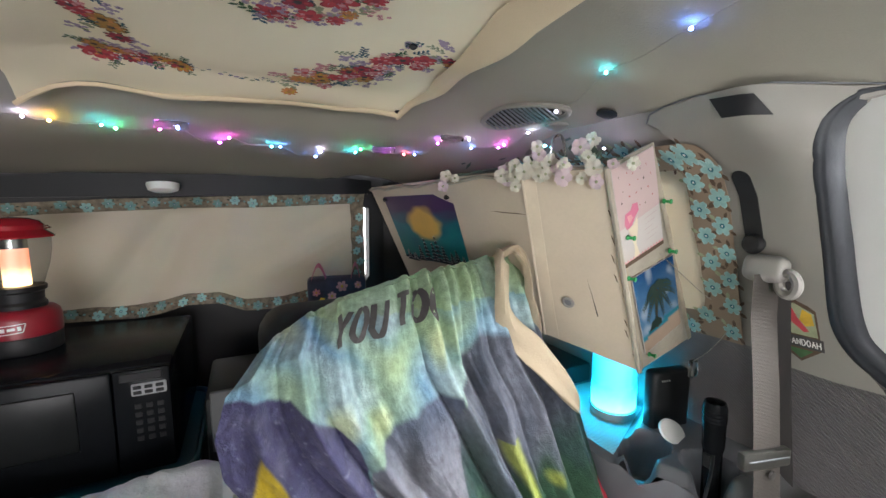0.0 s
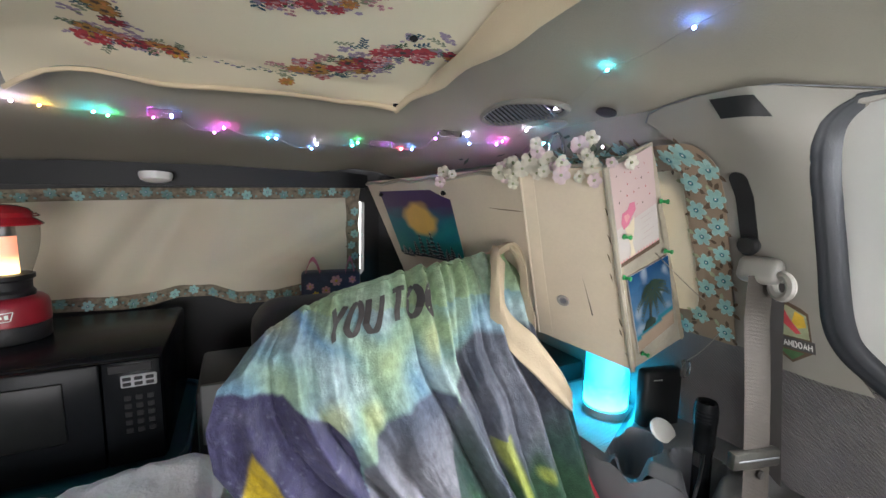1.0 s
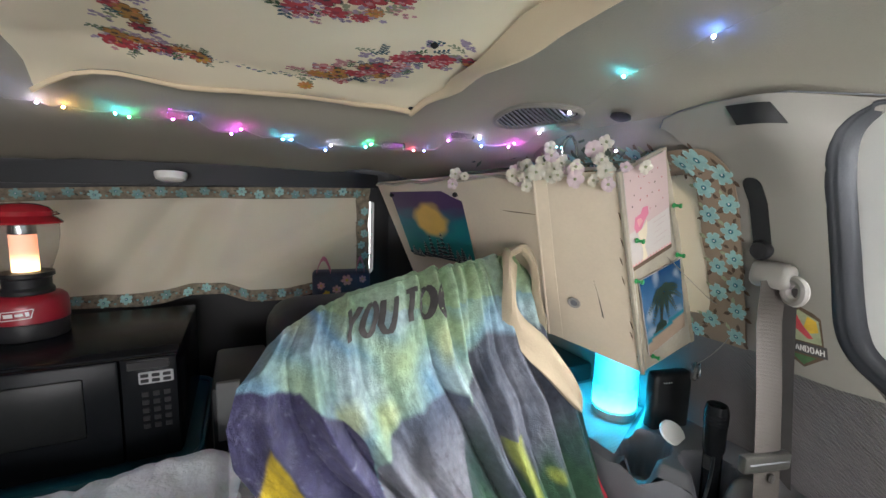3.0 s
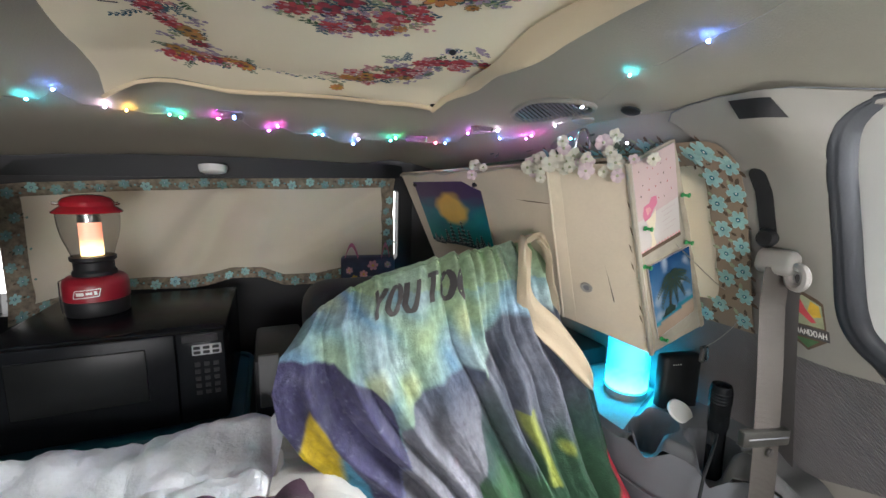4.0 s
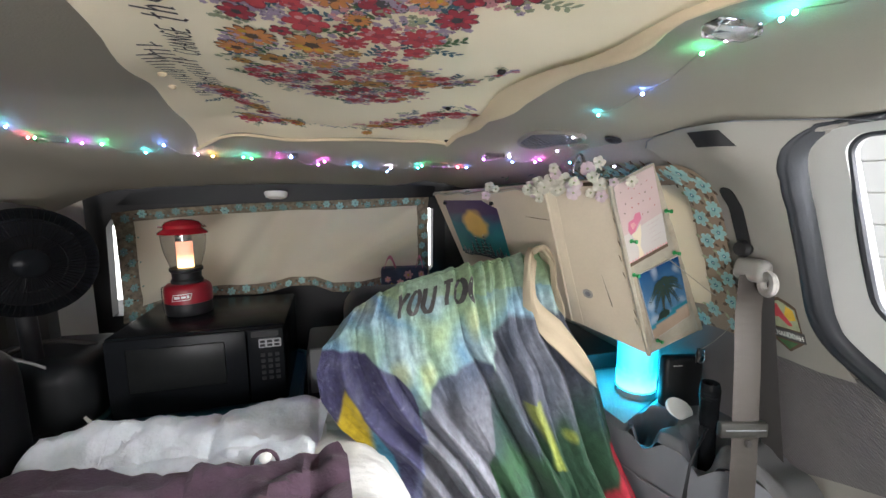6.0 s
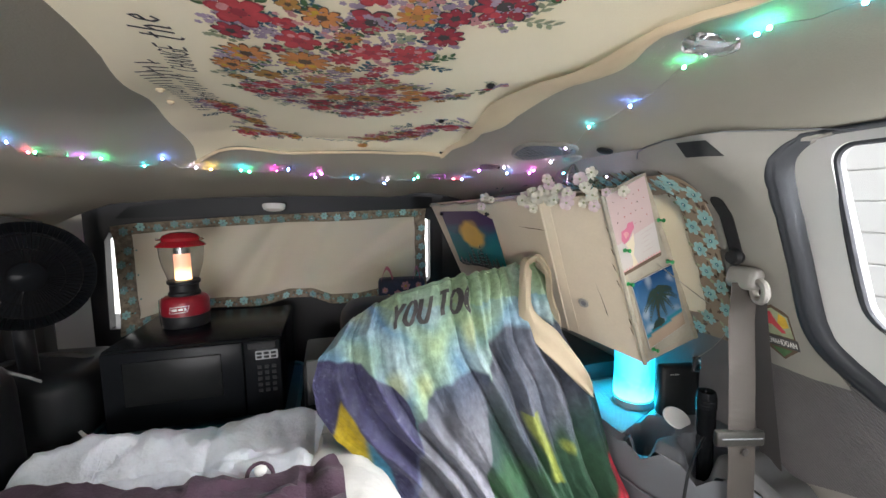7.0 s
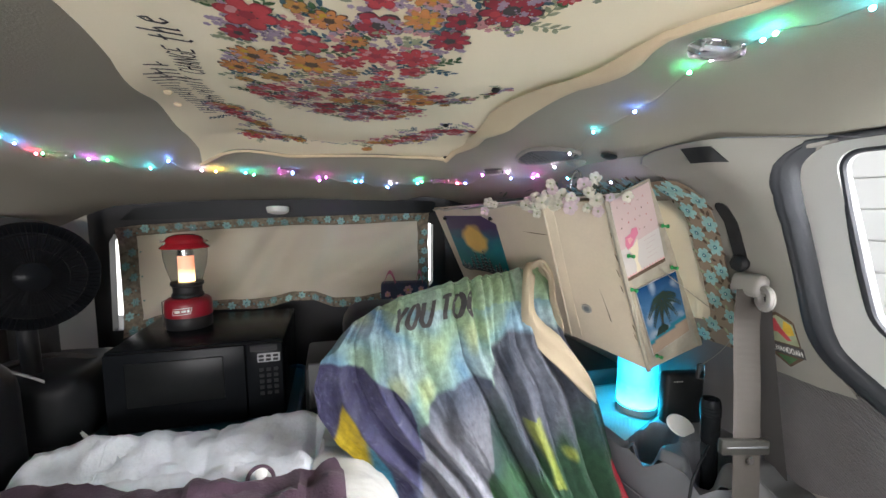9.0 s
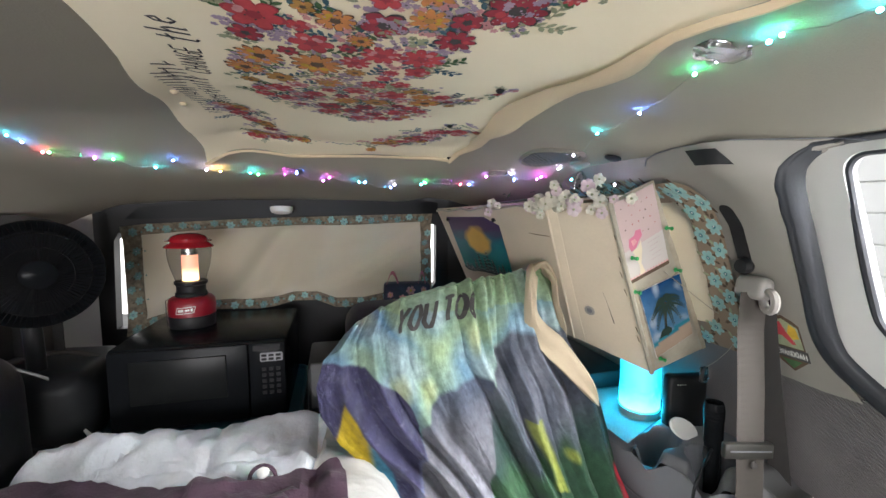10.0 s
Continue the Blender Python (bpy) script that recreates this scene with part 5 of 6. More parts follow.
card, f = card_board("greeting_card", ((0.05, 0.012), (0.955, 0.010), (0.80, 0.43), (0.0, 0.445)), "pale pink greeting card with an ice cream drawing")
pr = Prints(f, end_n * 0.0008)
PRINT["blush"] = material("blush_print", (0.50, 0.38, 0.36), 0.8, vary=0.05, bump=0.0)
PRINT["cream"] = material("cream_print", (0.66, 0.58, 0.42), 0.8, vary=0.05, bump=0.0)
PRINT["pale_pink"] = material("pale_pink_print", (0.46, 0.38, 0.36), 0.8, vary=0.05, bump=0.0)
PRINT["rose"] = material("rose_print", (0.55, 0.16, 0.24), 0.8, vary=0.05, bump=0.0)
pr.poly([(0.0, 0.0), (1, 0.0), (1, 0.56), (0.0, 0.60)], "blush", 0.6)
rng = random.Random(31)
for k in range(24):
    u, v = 0.16 + 0.155 * (k % 6) + rng.uniform(-0.03, 0.03) + 0.06 * ((k // 6) % 2), 0.12 + 0.11 * (k // 6) + rng.uniform(-0.025, 0.025)
    if u < 0.95:
        d = rng.uniform(0.010, 0.017)
        pr.poly([(u - d, v), (u, v + 0.8 * d), (u + d, v), (u, v - 0.8 * d)], "crimson" if k % 3 else "ink", 1)
pr.poly([(0.13, 0.56), (0.17, 0.47), (0.30, 0.46), (0.36, 0.41), (0.48, 0.42), (0.49, 0.50), (0.38, 0.55), (0.30, 0.61), (0.17, 0.63)], "rose", 1.2)
pr.poly([(0.20, 0.50), (0.30, 0.50), (0.34, 0.54), (0.24, 0.58)], "pink", 1.4)
pr.poly([(0.20, 0.63), (0.33, 0.61), (0.44, 0.55), (0.42, 0.68), (0.34, 0.82), (0.33, 0.90), (0.40, 0.94), (0.26, 0.95), (0.29, 0.90), (0.29, 0.82)], "cream", 1.2)
pr.poly([(0.0, 0.955), (1, 0.955), (1, 0.998), (0, 0.998)], "brown", 1)
for k in range(14):
    pr.poly([(k / 14, 0.956), ((k + 0.5) / 14, 0.925), ((k + 1) / 14, 0.956)], "pink", 1)
for j in range(5):
    u0 = 0.58 + 0.05 * (j % 2)
    pr.poly([(u0, 0.62 + 0.055 * j), (0.90 - 0.06 * (j % 3), 0.61 + 0.055 * j), (0.90 - 0.06 * (j % 3), 0.616 + 0.055 * j), (u0, 0.626 + 0.055 * j)], "pale_pink", 1)
pr.done("drawing", card, "pink and cream ice cream drawing")

photo, f = card_board("palm_photo", ((0.10, 0.505), (0.93, 0.505), (0.84, 0.875), (0.13, 0.92)), "glossy photo of a palm tree on a beach")
bm = bmesh.new()
layer = bm.verts.layers.float_color.new("print")
cg = []
for j in range(31):
    cg.append([])
    for i in range(31):
        u, v = i / 30, j / 30
        vert = bm.verts.new(f(lerp(0.012, 0.995, u), lerp(0.005, 0.99, v)) + end_n * 0.0008)
        col = Vector((0.008, 0.05, 0.14)).lerp(Vector((0.09, 0.20, 0.32)), v / 0.75)
        cl = noise.noise((u * 4, v * 6, 9))
        col = col.lerp(Vector((0.4, 0.45, 0.5)), max(0, min(0.6, cl * 1.4 - 0.4 + 0.4 * v)))
        if v > 0.70 + 0.08 * (1 - u):
            col = Vector((0.03, 0.20, 0.26))
        if v > 0.78 + 0.06 * (1 - u):
            col = Vector((0.36, 0.27, 0.20))
        vert[layer] = (*col, 1)
        cg[-1].append(vert)
for j in range(30):
    for i in range(30):
        bm.faces.new((cg[j][i], cg[j][i + 1], cg[j + 1][i + 1], cg[j + 1][i]))
part("picture", bm, printed("photo_gloss", 0.2, 80, 0.0), photo, "blue sky, sea and sand")
PRINT["palm"] = material("palm_print", (0.022, 0.045, 0.035), 0.4, vary=0.2, bump=0.0)
pr = Prints(f, end_n * 0.0016)
pr.stroke([(0.40, 0.78), (0.42, 0.60), (0.46, 0.42), (0.52, 0.30)], 0.035, "brown", 1)
for k, (a, reach) in enumerate(((0.1, 0.40), (0.7, 0.34), (1.3, 0.26), (2.0, 0.30), (2.6, 0.36), (3.2, 0.38), (3.8, 0.30), (4.5, 0.24), (5.2, 0.28), (5.8, 0.36))):
    for q in np.linspace(0.08, 1, 12):
        x, y = 0.52 + reach * q * math.cos(a), 0.30 + 0.75 * reach * q * math.sin(a) + 0.16 * q * q
        for side in (-1, 1):
            pr.leaf(x, y, 0.085 * (1.1 - 0.6 * q), math.atan2(0.75 * math.sin(a) + 0.5 * q, math.cos(a)) + side * 0.8, "palm", 1 + 0.05 * k)
pr.poly([(0.18, 0.76), (0.28, 0.66), (0.42, 0.64), (0.52, 0.70), (0.5, 0.76)], "palm", 1.5)
pr.done("palm", photo, "dark palm tree")
PIN = material("green_plastic", (0.02, 0.28, 0.07), 0.3, bump=0.0)
for u, v in ((0.93, 0.245), (0.13, 0.31), (0.86, 0.475), (0.03, 0.49), (0.17, 0.925)):
    pm = Matrix.Translation(on_end(u, v) + end_n * 0.006) @ (end_n + Vector((0.3, 0, 0.1))).to_track_quat("Z", "Y").to_matrix().to_4x4()
    tagged(finish("push_pin", lathe([(0.004, 0), (0.0045, 0.002), (0.0025, 0.004), (0.0025, 0.009), (0.004, 0.011), (0.004, 0.013)], 12, pm), PIN), "green push pin holding a card", "pin", "card pins")

# ---- ceiling fittings ----
vent = thing("ceiling_vent", "oval slatted air vent in the headliner", "vent")


def vent_p(s, w, drop):
    x, y = lerp(0.588, 0.634, s) + w * 0.95, lerp(1.056, 0.882, s) + w * 0.3
    return Vector((x, y, ceiling_z(x, y) - drop))


oval = [(0.5 + 0.5 * math.cos(a) * (1 if abs(math.cos(a)) < 0.8 else 1), 0.034 * math.sin(a)) for a in np.linspace(0, 2 * math.pi, 41)[:-1]]
part("frame", tube([vent_p(s, w, 0.004) for s, w in oval], 0.005, 8, True), TRIM, vent, "pale oval rim")
part("backing", sheet([(s, w * 10) for s, w in oval], [], 0.08, lambda s, w: vent_p(s, w / 10, 0.003)), DARK, vent)
for k in range(15):
    s = 0.08 + 0.75 * k / 14
    h = 0.032 * math.sqrt(max(0, 1 - (2 * s - 1) ** 2)) * 0.9
    part("slat", tube([vent_p(s, w, 0.007) for w in np.linspace(-h, h, 5)], 0.0019, 6), TRIM_GREY, vent)
part("thumb_wheel", lathe([(0.006, 0), (0.007, -0.004), (0.004, -0.006)], 14, Matrix.Translation(vent_p(0.9, 0, 0.004))), TRIM, vent)
button = tagged(finish("ceiling_plug", lathe([(0.015, 0.0), (0.0155, -0.003), (0.010, -0.006), (0.001, -0.0065)], 24, Matrix.Translation((0.669, 0.834, 1.158)) @ pose(0, 0, 0, 0, 16, 0)), DARK), "round dark plug in the headliner", "plug")
patch = tagged(finish("black_patch", sheet([(0.642, 1.126), (0.688, 1.128), (0.698, 1.152), (0.652, 1.150)], [], 0.01, lambda y, z: Vector((wall_x(z, y) - 0.011, y, z)), (0.002, 0, 0)), DARK), "small black fabric patch stuck on the pillar trim", "patch")
slot = thing("belt_slot", "black slot with slider for the seat belt height", "slot")
part("slot", sheet(rounded(0.700, 0.724, 0.950, 1.066, 0.0115), [], 0.012, lambda y, z: Vector((wall_x(z) - 0.0105, y - 0.02 * (z - 1.0), z)), (0.002, 0, 0)), DARK, slot)
part("slider", lathe([(0.014, 0), (0.016, 0.008), (0.012, 0.016), (0.002, 0.018)], 20, Matrix.Translation((wall_x(0.96) - 0.008, 0.712, 0.958)) @ pose(0, 0, 0, 0, -90, 0)), DARK, slot)

belt = thing("seat_belt", "taupe seat belt with guide hanging on the pillar", "seat belt")
part("guide", box((-0.018, -0.030, -0.019), (0.012, 0.028, 0.022), 0.013, 4, Matrix.Translation((0.862, 0.695, 0.920)) @ pose(0, 0, 0, 0, 14, 0)), BELT_TRIM, belt, "pale plastic belt guide")
part("guide_ring", tube([(0.854 + 0.004 * math.cos(a), 0.662 + 0.013 * math.cos(a), 0.904 + 0.016 * math.sin(a)) for a in np.linspace(0, 2 * math.pi, 20)[:-1]], 0.007, 8, True), BELT_TRIM, belt, "pale plastic loop")


def ribbon(pts, across, thick):
    bm = bmesh.new()
    q = []
    for p in pts:
        p, w, t = Vector(p), Vector(across), Vector(thick)
        q.append([bm.verts.new(p + a * w + b * t) for a, b in ((-0.5, 0), (-0.25, 0.35), (0.25, 0.35), (0.5, 0), (0.25, -0.35), (-0.25, -0.35))])
    for a, b in zip(q, q[1:]):
        for k in range(6):
            bm.faces.new((a[k], a[(k + 1) % 6], b[(k + 1) % 6], b[k]))
    bm.faces.new(q[0]), bm.faces.new(q[-1])
    return bm


run = [(0.856, 0.690, 0.915), (0.846, 0.684, 0.85), (0.836, 0.668, 0.75), (0.827, 0.655, 0.65), (0.824, 0.650, 0.60), (0.818, 0.642, 0.5), (0.81, 0.635, 0.40), (0.80, 0.63, 0.28)]
part("webbing", ribbon(run, (0.0455, -0.012, 0), (-0.0008, -0.003, 0)), WEBBING, belt)
part("webbing", ribbon([(lerp(0.874, 0.950, (k / 12) ** 1.1), 0.686 + 0.002 * k / 12, lerp(0.905, 0.55, k / 12)) for k in range(13)], (0.006, -0.036, 0), (-0.002, -0.001, 0)), BACK_WEB, belt, "belt run behind, darkened as in shade")
tongue = part("tongue", box((-0.007, -0.046, -0.015), (0.007, 0.037, 0.012), 0.004, 2, Matrix.Translation((0.826, 0.655, 0.652)) @ pose(0, 0, 0, 0, 0, -105)), material("tongue_plastic", (0.036, 0.035, 0.031), 0.4, vary=0.1, bump=0.05), belt, "dark taupe plastic belt tongue")
part("edge", box((-0.008, -0.038, -0.002), (0.008, 0.032, 0.001), 0.0008, 1, Matrix.Translation((0.826, 0.655, 0.652)) @ pose(0, 0, 0, 0, 0, -105)), TRIM_GREY, tongue)
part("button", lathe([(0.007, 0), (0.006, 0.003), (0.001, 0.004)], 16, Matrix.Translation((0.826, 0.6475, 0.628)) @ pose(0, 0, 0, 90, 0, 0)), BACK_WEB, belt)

sticker = thing("park_sticker", "shield-shaped national park sticker with a red bird", "sticker")


def on_trim(y, z):
    return Vector((wall_x(z, y) - 0.009, y, z))


pr = Prints(lambda y, z: on_trim(0.671 - 0.88 * y, z - 0.003), (-0.0012, 0, 0))
pr.poly([(-0.036, 0.80), (-0.034, 0.865), (-0.02, 0.872), (0.0, 0.880), (0.02, 0.872), (0.030, 0.865), (0.032, 0.80), (0.0, 0.775)], "brown", 0.5)
pr.poly([(-0.032, 0.822), (-0.030, 0.861), (0.0, 0.874), (0.027, 0.861), (0.029, 0.822)], "sage", 1)
pr.poly([(-0.028, 0.84), (-0.018, 0.862), (-0.004, 0.868), (0.004, 0.850), (0.018, 0.830), (0.010, 0.828), (-0.006, 0.842)], "red", 1.4)
pr.poly([(0.006, 0.848), (0.012, 0.866), (0.024, 0.860), (0.026, 0.842), (0.014, 0.838)], "yellow", 1.4)
pr.poly([(-0.040, 0.800), (-0.040, 0.820), (0.036, 0.820), (0.036, 0.800)], "ink", 1.6)
pr.poly([(-0.02, 0.797), (0.02, 0.797), (0.0, 0.780)], "green", 1)
caps = {"S": [[(1, 0.9), (0.5, 1), (0, 0.75), (1, 0.3), (0.5, 0), (0, 0.1)]], "H": [[(0, 0), (0, 1)], [(1, 0), (1, 1)], [(0, 0.5), (1, 0.5)]], "E": [[(1, 1), (0, 1), (0, 0), (1, 0)], [(0, 0.5), (0.8, 0.5)]],
        "N": [[(0, 0), (0, 1), (1, 0), (1, 1)]], "A": [[(0, 0), (0.5, 1), (1, 0)], [(0.2, 0.4), (0.8, 0.4)]], "D": [[(0, 0), (0, 1), (0.6, 1), (1, 0.6), (1, 0.4), (0.6, 0), (0, 0)]],
        "O": [[(0.5 + 0.5 * math.sin(a), 0.5 + 0.5 * math.cos(a)) for a in np.linspace(0, 6.283, 11)]]}
for k, ch in enumerate("SHENANDOAH"):
    for st in caps[ch]:
        pr.stroke([(-0.037 + 0.0071 * k + 0.005 * a, 0.8045 + 0.0105 * b) for a, b in st], 0.0016, "white", 2.4)
pr.done("print", sticker, "green, red and yellow print on brown")

# ---- lamp, speaker and small things on the console ----
mat = tagged(finish("mesh_mat", sheet([(0.752, 0.945), (0.7545, 0.862), (0.80, 0.884), (0.885, 0.926), (0.955, 0.958), (0.955, 1.11), (0.76, 1.11)], [], 0.008, lambda x, y: Vector((x, y, 0.5534))), ribbed(material("woven_grey", (0.42, 0.42, 0.41), 0.8, bump=0.2), "DIAGONAL", 90, 1.0)), "grey woven non-slip mat on the console", "mat")
tagged(finish("console_cover", box((0.77, 1.12, 0.547), (0.965, 1.5, 0.60), 0.01), DARK), "low dark box behind the lamp", "box")
lamp = thing("touch_lamp", "cylindrical table lamp glowing cyan on the console", "lamp")
LM = Matrix.Translation((0.876, 0.972, 0.5535)) @ Matrix.Diagonal((0.85, 0.85, 0.98, 1))
part("base", lathe([(0.052, 0), (0.054, 0.003), (0.054, 0.018), (0.050, 0.020)], 40, LM), BELT_TRIM, lamp, "grey base ring")
shade = bmesh.new()
layer = shade.verts.layers.float_color.new("print")
rings = []
for r, z in [(0.050, 0.020), (0.0545, 0.024)] + [(0.0545, 0.024 + 0.0075 * k) for k in range(1, 16)] + [(0.050, 0.142), (0.002, 0.143)]:
    rings.append([shade.verts.new(LM @ Vector((r * math.cos(a), r * math.sin(a), z))) for a in np.linspace(0, 2 * math.pi, 49)[:-1]])
    for v in rings[-1]:
        v[layer] = (*Vector((0.010, 0.55, 0.95)).lerp(Vector((0.0003, 0.017, 0.028)), smooth((z - 0.022) / 0.062) ** 0.55), 1)
for a, b in zip(rings, rings[1:]):
    for k in range(48):
        shade.faces.new((a[k], a[(k + 1) % 48], b[(k + 1) % 48], b[k]))
SHADE = glow("cyan_glow", (0.0, 0.52, 0.85), 40.0)
at = SHADE.node_tree.nodes.new("ShaderNodeAttribute")
at.attribute_name = "print"
SHADE.node_tree.links.new(at.outputs["Color"], SHADE.node_tree.nodes["Principled BSDF"].inputs["Emission Color"])
part("shade", shade, SHADE, lamp, "glowing cyan diffuser, whiter at its foot")
spk = thing("speaker", "upright black box with rounded edges on the console", "speaker")
SPK = Matrix.Translation((0.905, 0.868, 0.555)) @ pose(0, 0, 0, 0, 0, -12)
part("body", box((-0.045, -0.015, 0), (0.045, 0.015, 0.136), 0.009, 3, SPK), MATT_BLACK, spk)
for k in range(4):
    part("dot", lathe([(0.0013, 0), (0.0013, 0.001)], 8, SPK @ Matrix.Translation((-0.026 + 0.0055 * k, -0.0152, 0.118)) @ pose(0, 0, 0, 90, 0, 0)), WHITE, spk)
dx = Vector((0.90, 0.0, -0.40)).normalized()
dn = Vector((-0.25, -0.72, 0.60))
dn = (dn - dx * dn.dot(dx)).normalized()
dm = Matrix.Translation((0.860, 0.822, 0.593)) @ Matrix((dx, dn.cross(dx), dn)).transposed().to_4x4()
tagged(finish("white_disc", lathe([(0.001, -0.003), (0.038, -0.003), (0.0405, 0.0), (0.038, 0.003), (0.001, 0.0032)], 32, dm, 0.55), WHITE), "small white oval disc leaning by the cup holder", "disc")
torch = thing("flashlight", "slim black flashlight standing in the cup holder", "flashlight")
TM = Matrix.Translation((0.850, 0.740, 0.482)) @ pose(0, 0, 0, 0, -2, 0)
part("tube", lathe([(0.013, 0), (0.0145, 0.006), (0.0145, 0.125), (0.017, 0.135), (0.0175, 0.205), (0.0155, 0.212), (0.013, 0.211), (0.012, 0.206)], 24, TM), BLACK_GLOSS, torch)
for k in range(4):
    part("ring", lathe([(0.0176, 0.178 + 0.006 * k), (0.0184, 0.1795 + 0.006 * k), (0.0184, 0.1815 + 0.006 * k), (0.0176, 0.183 + 0.006 * k)], 24, TM), BLACK_GLOSS, torch)
part("switch", box((-0.018, -0.006, 0.10), (-0.012, 0.006, 0.124), 0.002, 2, TM), DARK, torch, "dark rubber switch")
part("strap", tube([(0.836, 0.733, 0.606), (0.815, 0.722, 0.602), (0.792, 0.712, 0.588), (0.770, 0.706, 0.558), (0.762, 0.704, 0.515), (0.759, 0.703, 0.480)], [0.0022, 0.0024, 0.0026, 0.0028, 0.003, 0.005], 8), MATT_BLACK, torch, "black wrist strap")

# ---- bag, crate and fan ----
tagged(finish("rear_shelf_box", box((0.28, 1.44, 0.0), (0.50, 1.60, 0.70), 0.01), DARK), "tall black box below the rear window", "box")
bag = thing("gift_bag", "navy flowered bag with pink handles", "bag")
BAGM = Matrix.Translation((0.385, 1.50, 0.70)) @ pose(0, 0, 0, 0, 0, -8)
NAVY = material("navy_print", (0.035, 0.04, 0.07), 0.6, vary=0.3, scale=40, bump=0.1)
part("body", box((-0.08, -0.03, 0), (0.075, 0.03, 0.115), 0.012, 3, BAGM), NAVY, bag)
rng = random.Random(2)
placed = []
while len(placed) < 8:
    u, v, r = rng.uniform(-0.06, 0.058), rng.uniform(0.022, 0.098), rng.uniform(0.010, 0.016)
    if all(math.hypot(u - a, v - b) > r + c + 0.002 for a, b, c in placed):
        placed.append((u, v, r))
        pr = Prints(lambda u, v: BAGM @ Vector((u, -0.0305, v)), BAGM.to_3x3() @ Vector((0, -0.001, 0)))
        pr.flower(u, v, r, 6, rng.choice(("pink", "red", "orange", "pink", "yellow")), "yellow", rng, 1)
        pr.done("printed_flower", bag, "bright printed flower")
HANDLE = material("pink_ribbon", (0.45, 0.12, 0.19), 0.6, bump=0.0)
for x0, x1 in ((-0.07, -0.03), (0.035, 0.06)):
    part("handle", ribbon([BAGM @ Vector((lerp(x0, x1, k / 8), -0.02, 0.11 + 0.042 * math.sin(math.pi * k / 8))) for k in range(9)], (0.004, 0.014, 0.010), (0, 0.001, 0.002)), HANDLE, bag, "pink ribbon handle")
tagged(finish("dark_crate", box((0.075, 1.20, 0.515), (0.18, 1.42, 0.66), 0.01, 2), DARK), "black plastic crate beside the microwave", "crate")
tagged(finish("grey_folder", box((0.085, 1.185, 0.56), (0.125, 1.195, 0.675), 0.002, 1, pose(0, 0, 0, 0, 0, 0)), material("grey_board", (0.10, 0.10, 0.10), 0.6)), "dark grey folder leaning on the crate", "folder")

fan = thing("fan", "round black fan with wire grille beside the pillar", "fan")
FAN_WIRE = material("fan_gloss_black", (0.007, 0.007, 0.0075), 0.22, vary=0.1, bump=0.0, Specular_IOR_Level=0.2)
FM = Matrix.Translation((-0.478, 1.23, 0.918)) @ Vector((0.55, -0.83, 0)).to_track_quat("Z", "Y").to_matrix().to_4x4()
part("housing", lathe([(0.001, -0.05), (0.06, -0.048), (0.105, -0.03), (0.118, 0.0), (0.116, 0.01), (0.110, 0.004), (0.095, -0.02), (0.001, -0.025)], 48, FM), BLACK_GLOSS, fan)
part("hub", lathe([(0.001, 0.032), (0.024, 0.030), (0.032, 0.024), (0.034, 0.012)], 28, FM), BLACK_GLOSS, fan)
for k in range(72):
    a = 2 * math.pi * k / 72
    part("grille_wire", tube([FM @ Vector((r * math.cos(a + 0.4 * (r - 0.03)), r * math.sin(a + 0.4 * (r - 0.03)), 0.026 - 0.02 * (r / 0.116) ** 3)) for r in np.linspace(0.03, 0.116, 6)], 0.0010, 5), FAN_WIRE, fan)
for r in (0.06, 0.09, 0.116):
    part("grille_ring", tube([FM @ Vector((r * math.cos(a), r * math.sin(a), 0.027 - 0.02 * (r / 0.116) ** 3)) for a in np.linspace(0, 2 * math.pi, 40)[:-1]], 0.0016, 6, True), FAN_WIRE, fan)
part("stand", tube([(-0.51, 1.25, 0.81), (-0.51, 1.26, 0.60)], 0.018, 12), DARK, fan)
part("foot", lathe([(0.07, 0), (0.072, 0.01), (0.03, 0.03), (0.02, 0.04)], 32, Matrix.Translation((-0.51, 1.26, 0.53))), DARK, fan)
# Added dark sheet, no known part; it blackens the corner behind the fan.
setting("dark_backing", sheet([(0, 0.25), (1, 0.25), (1, 1.06), (0.12, 1.045), (0, 1.03)], [], 0.05, lambda u, z: Vector((lerp(-0.535, -0.92, u), lerp(1.40, 1.12, u) + 0.010 * math.sin(40 * u), z)), (0, 0.004, 0)), material("dark_backing_cloth", (0.030, 0.028, 0.026), 0.8, vary=0.3, scale=14, grain=300, bump=0.3), "added dark sheet that blackens the corner behind the fan", "cloth")
BAGMAT = material("black_nylon", (0.012, 0.012, 0.013), 0.55, vary=0.3, scale=20, grain=300, bump=0.3)
duffel = thing("duffel_bag", "large black nylon bag in the corner beside the bed", "bag")
bm = box((-0.86, 0.72, 0.28), (-0.455, 1.19, 0.79), 0.09, 6)
for v in bm.verts:
    v.co += 0.012 * Vector((noise.noise(v.co * 9), noise.noise(v.co * 9 + Vector((5, 0, 0))), noise.noise(v.co * 9 + Vector((0, 5, 0)))))
part("body", bm, BAGMAT, duffel)
part("strap", ribbon([(-0.60 + 0.012 * k, 1.02 + 0.012 * k, 0.800 - 0.0006 * k * k) for k in range(14)], (0.010, -0.020, 0), (0, 0, 0.003)), material("satin_strap", (0.05, 0.05, 0.05), 0.3, vary=0.2, bump=0.1), duffel, "satin grey strap")

tagged(finish("white_hook", tube([(-0.392, 1.183, 0.575), (-0.38, 1.18, 0.56), (-0.372, 1.178, 0.545), (-0.36, 1.178, 0.543)], [0.003, 0.005, 0.006, 0.004], 8), WHITE), "small white plastic hook at the board's corner", "hook")

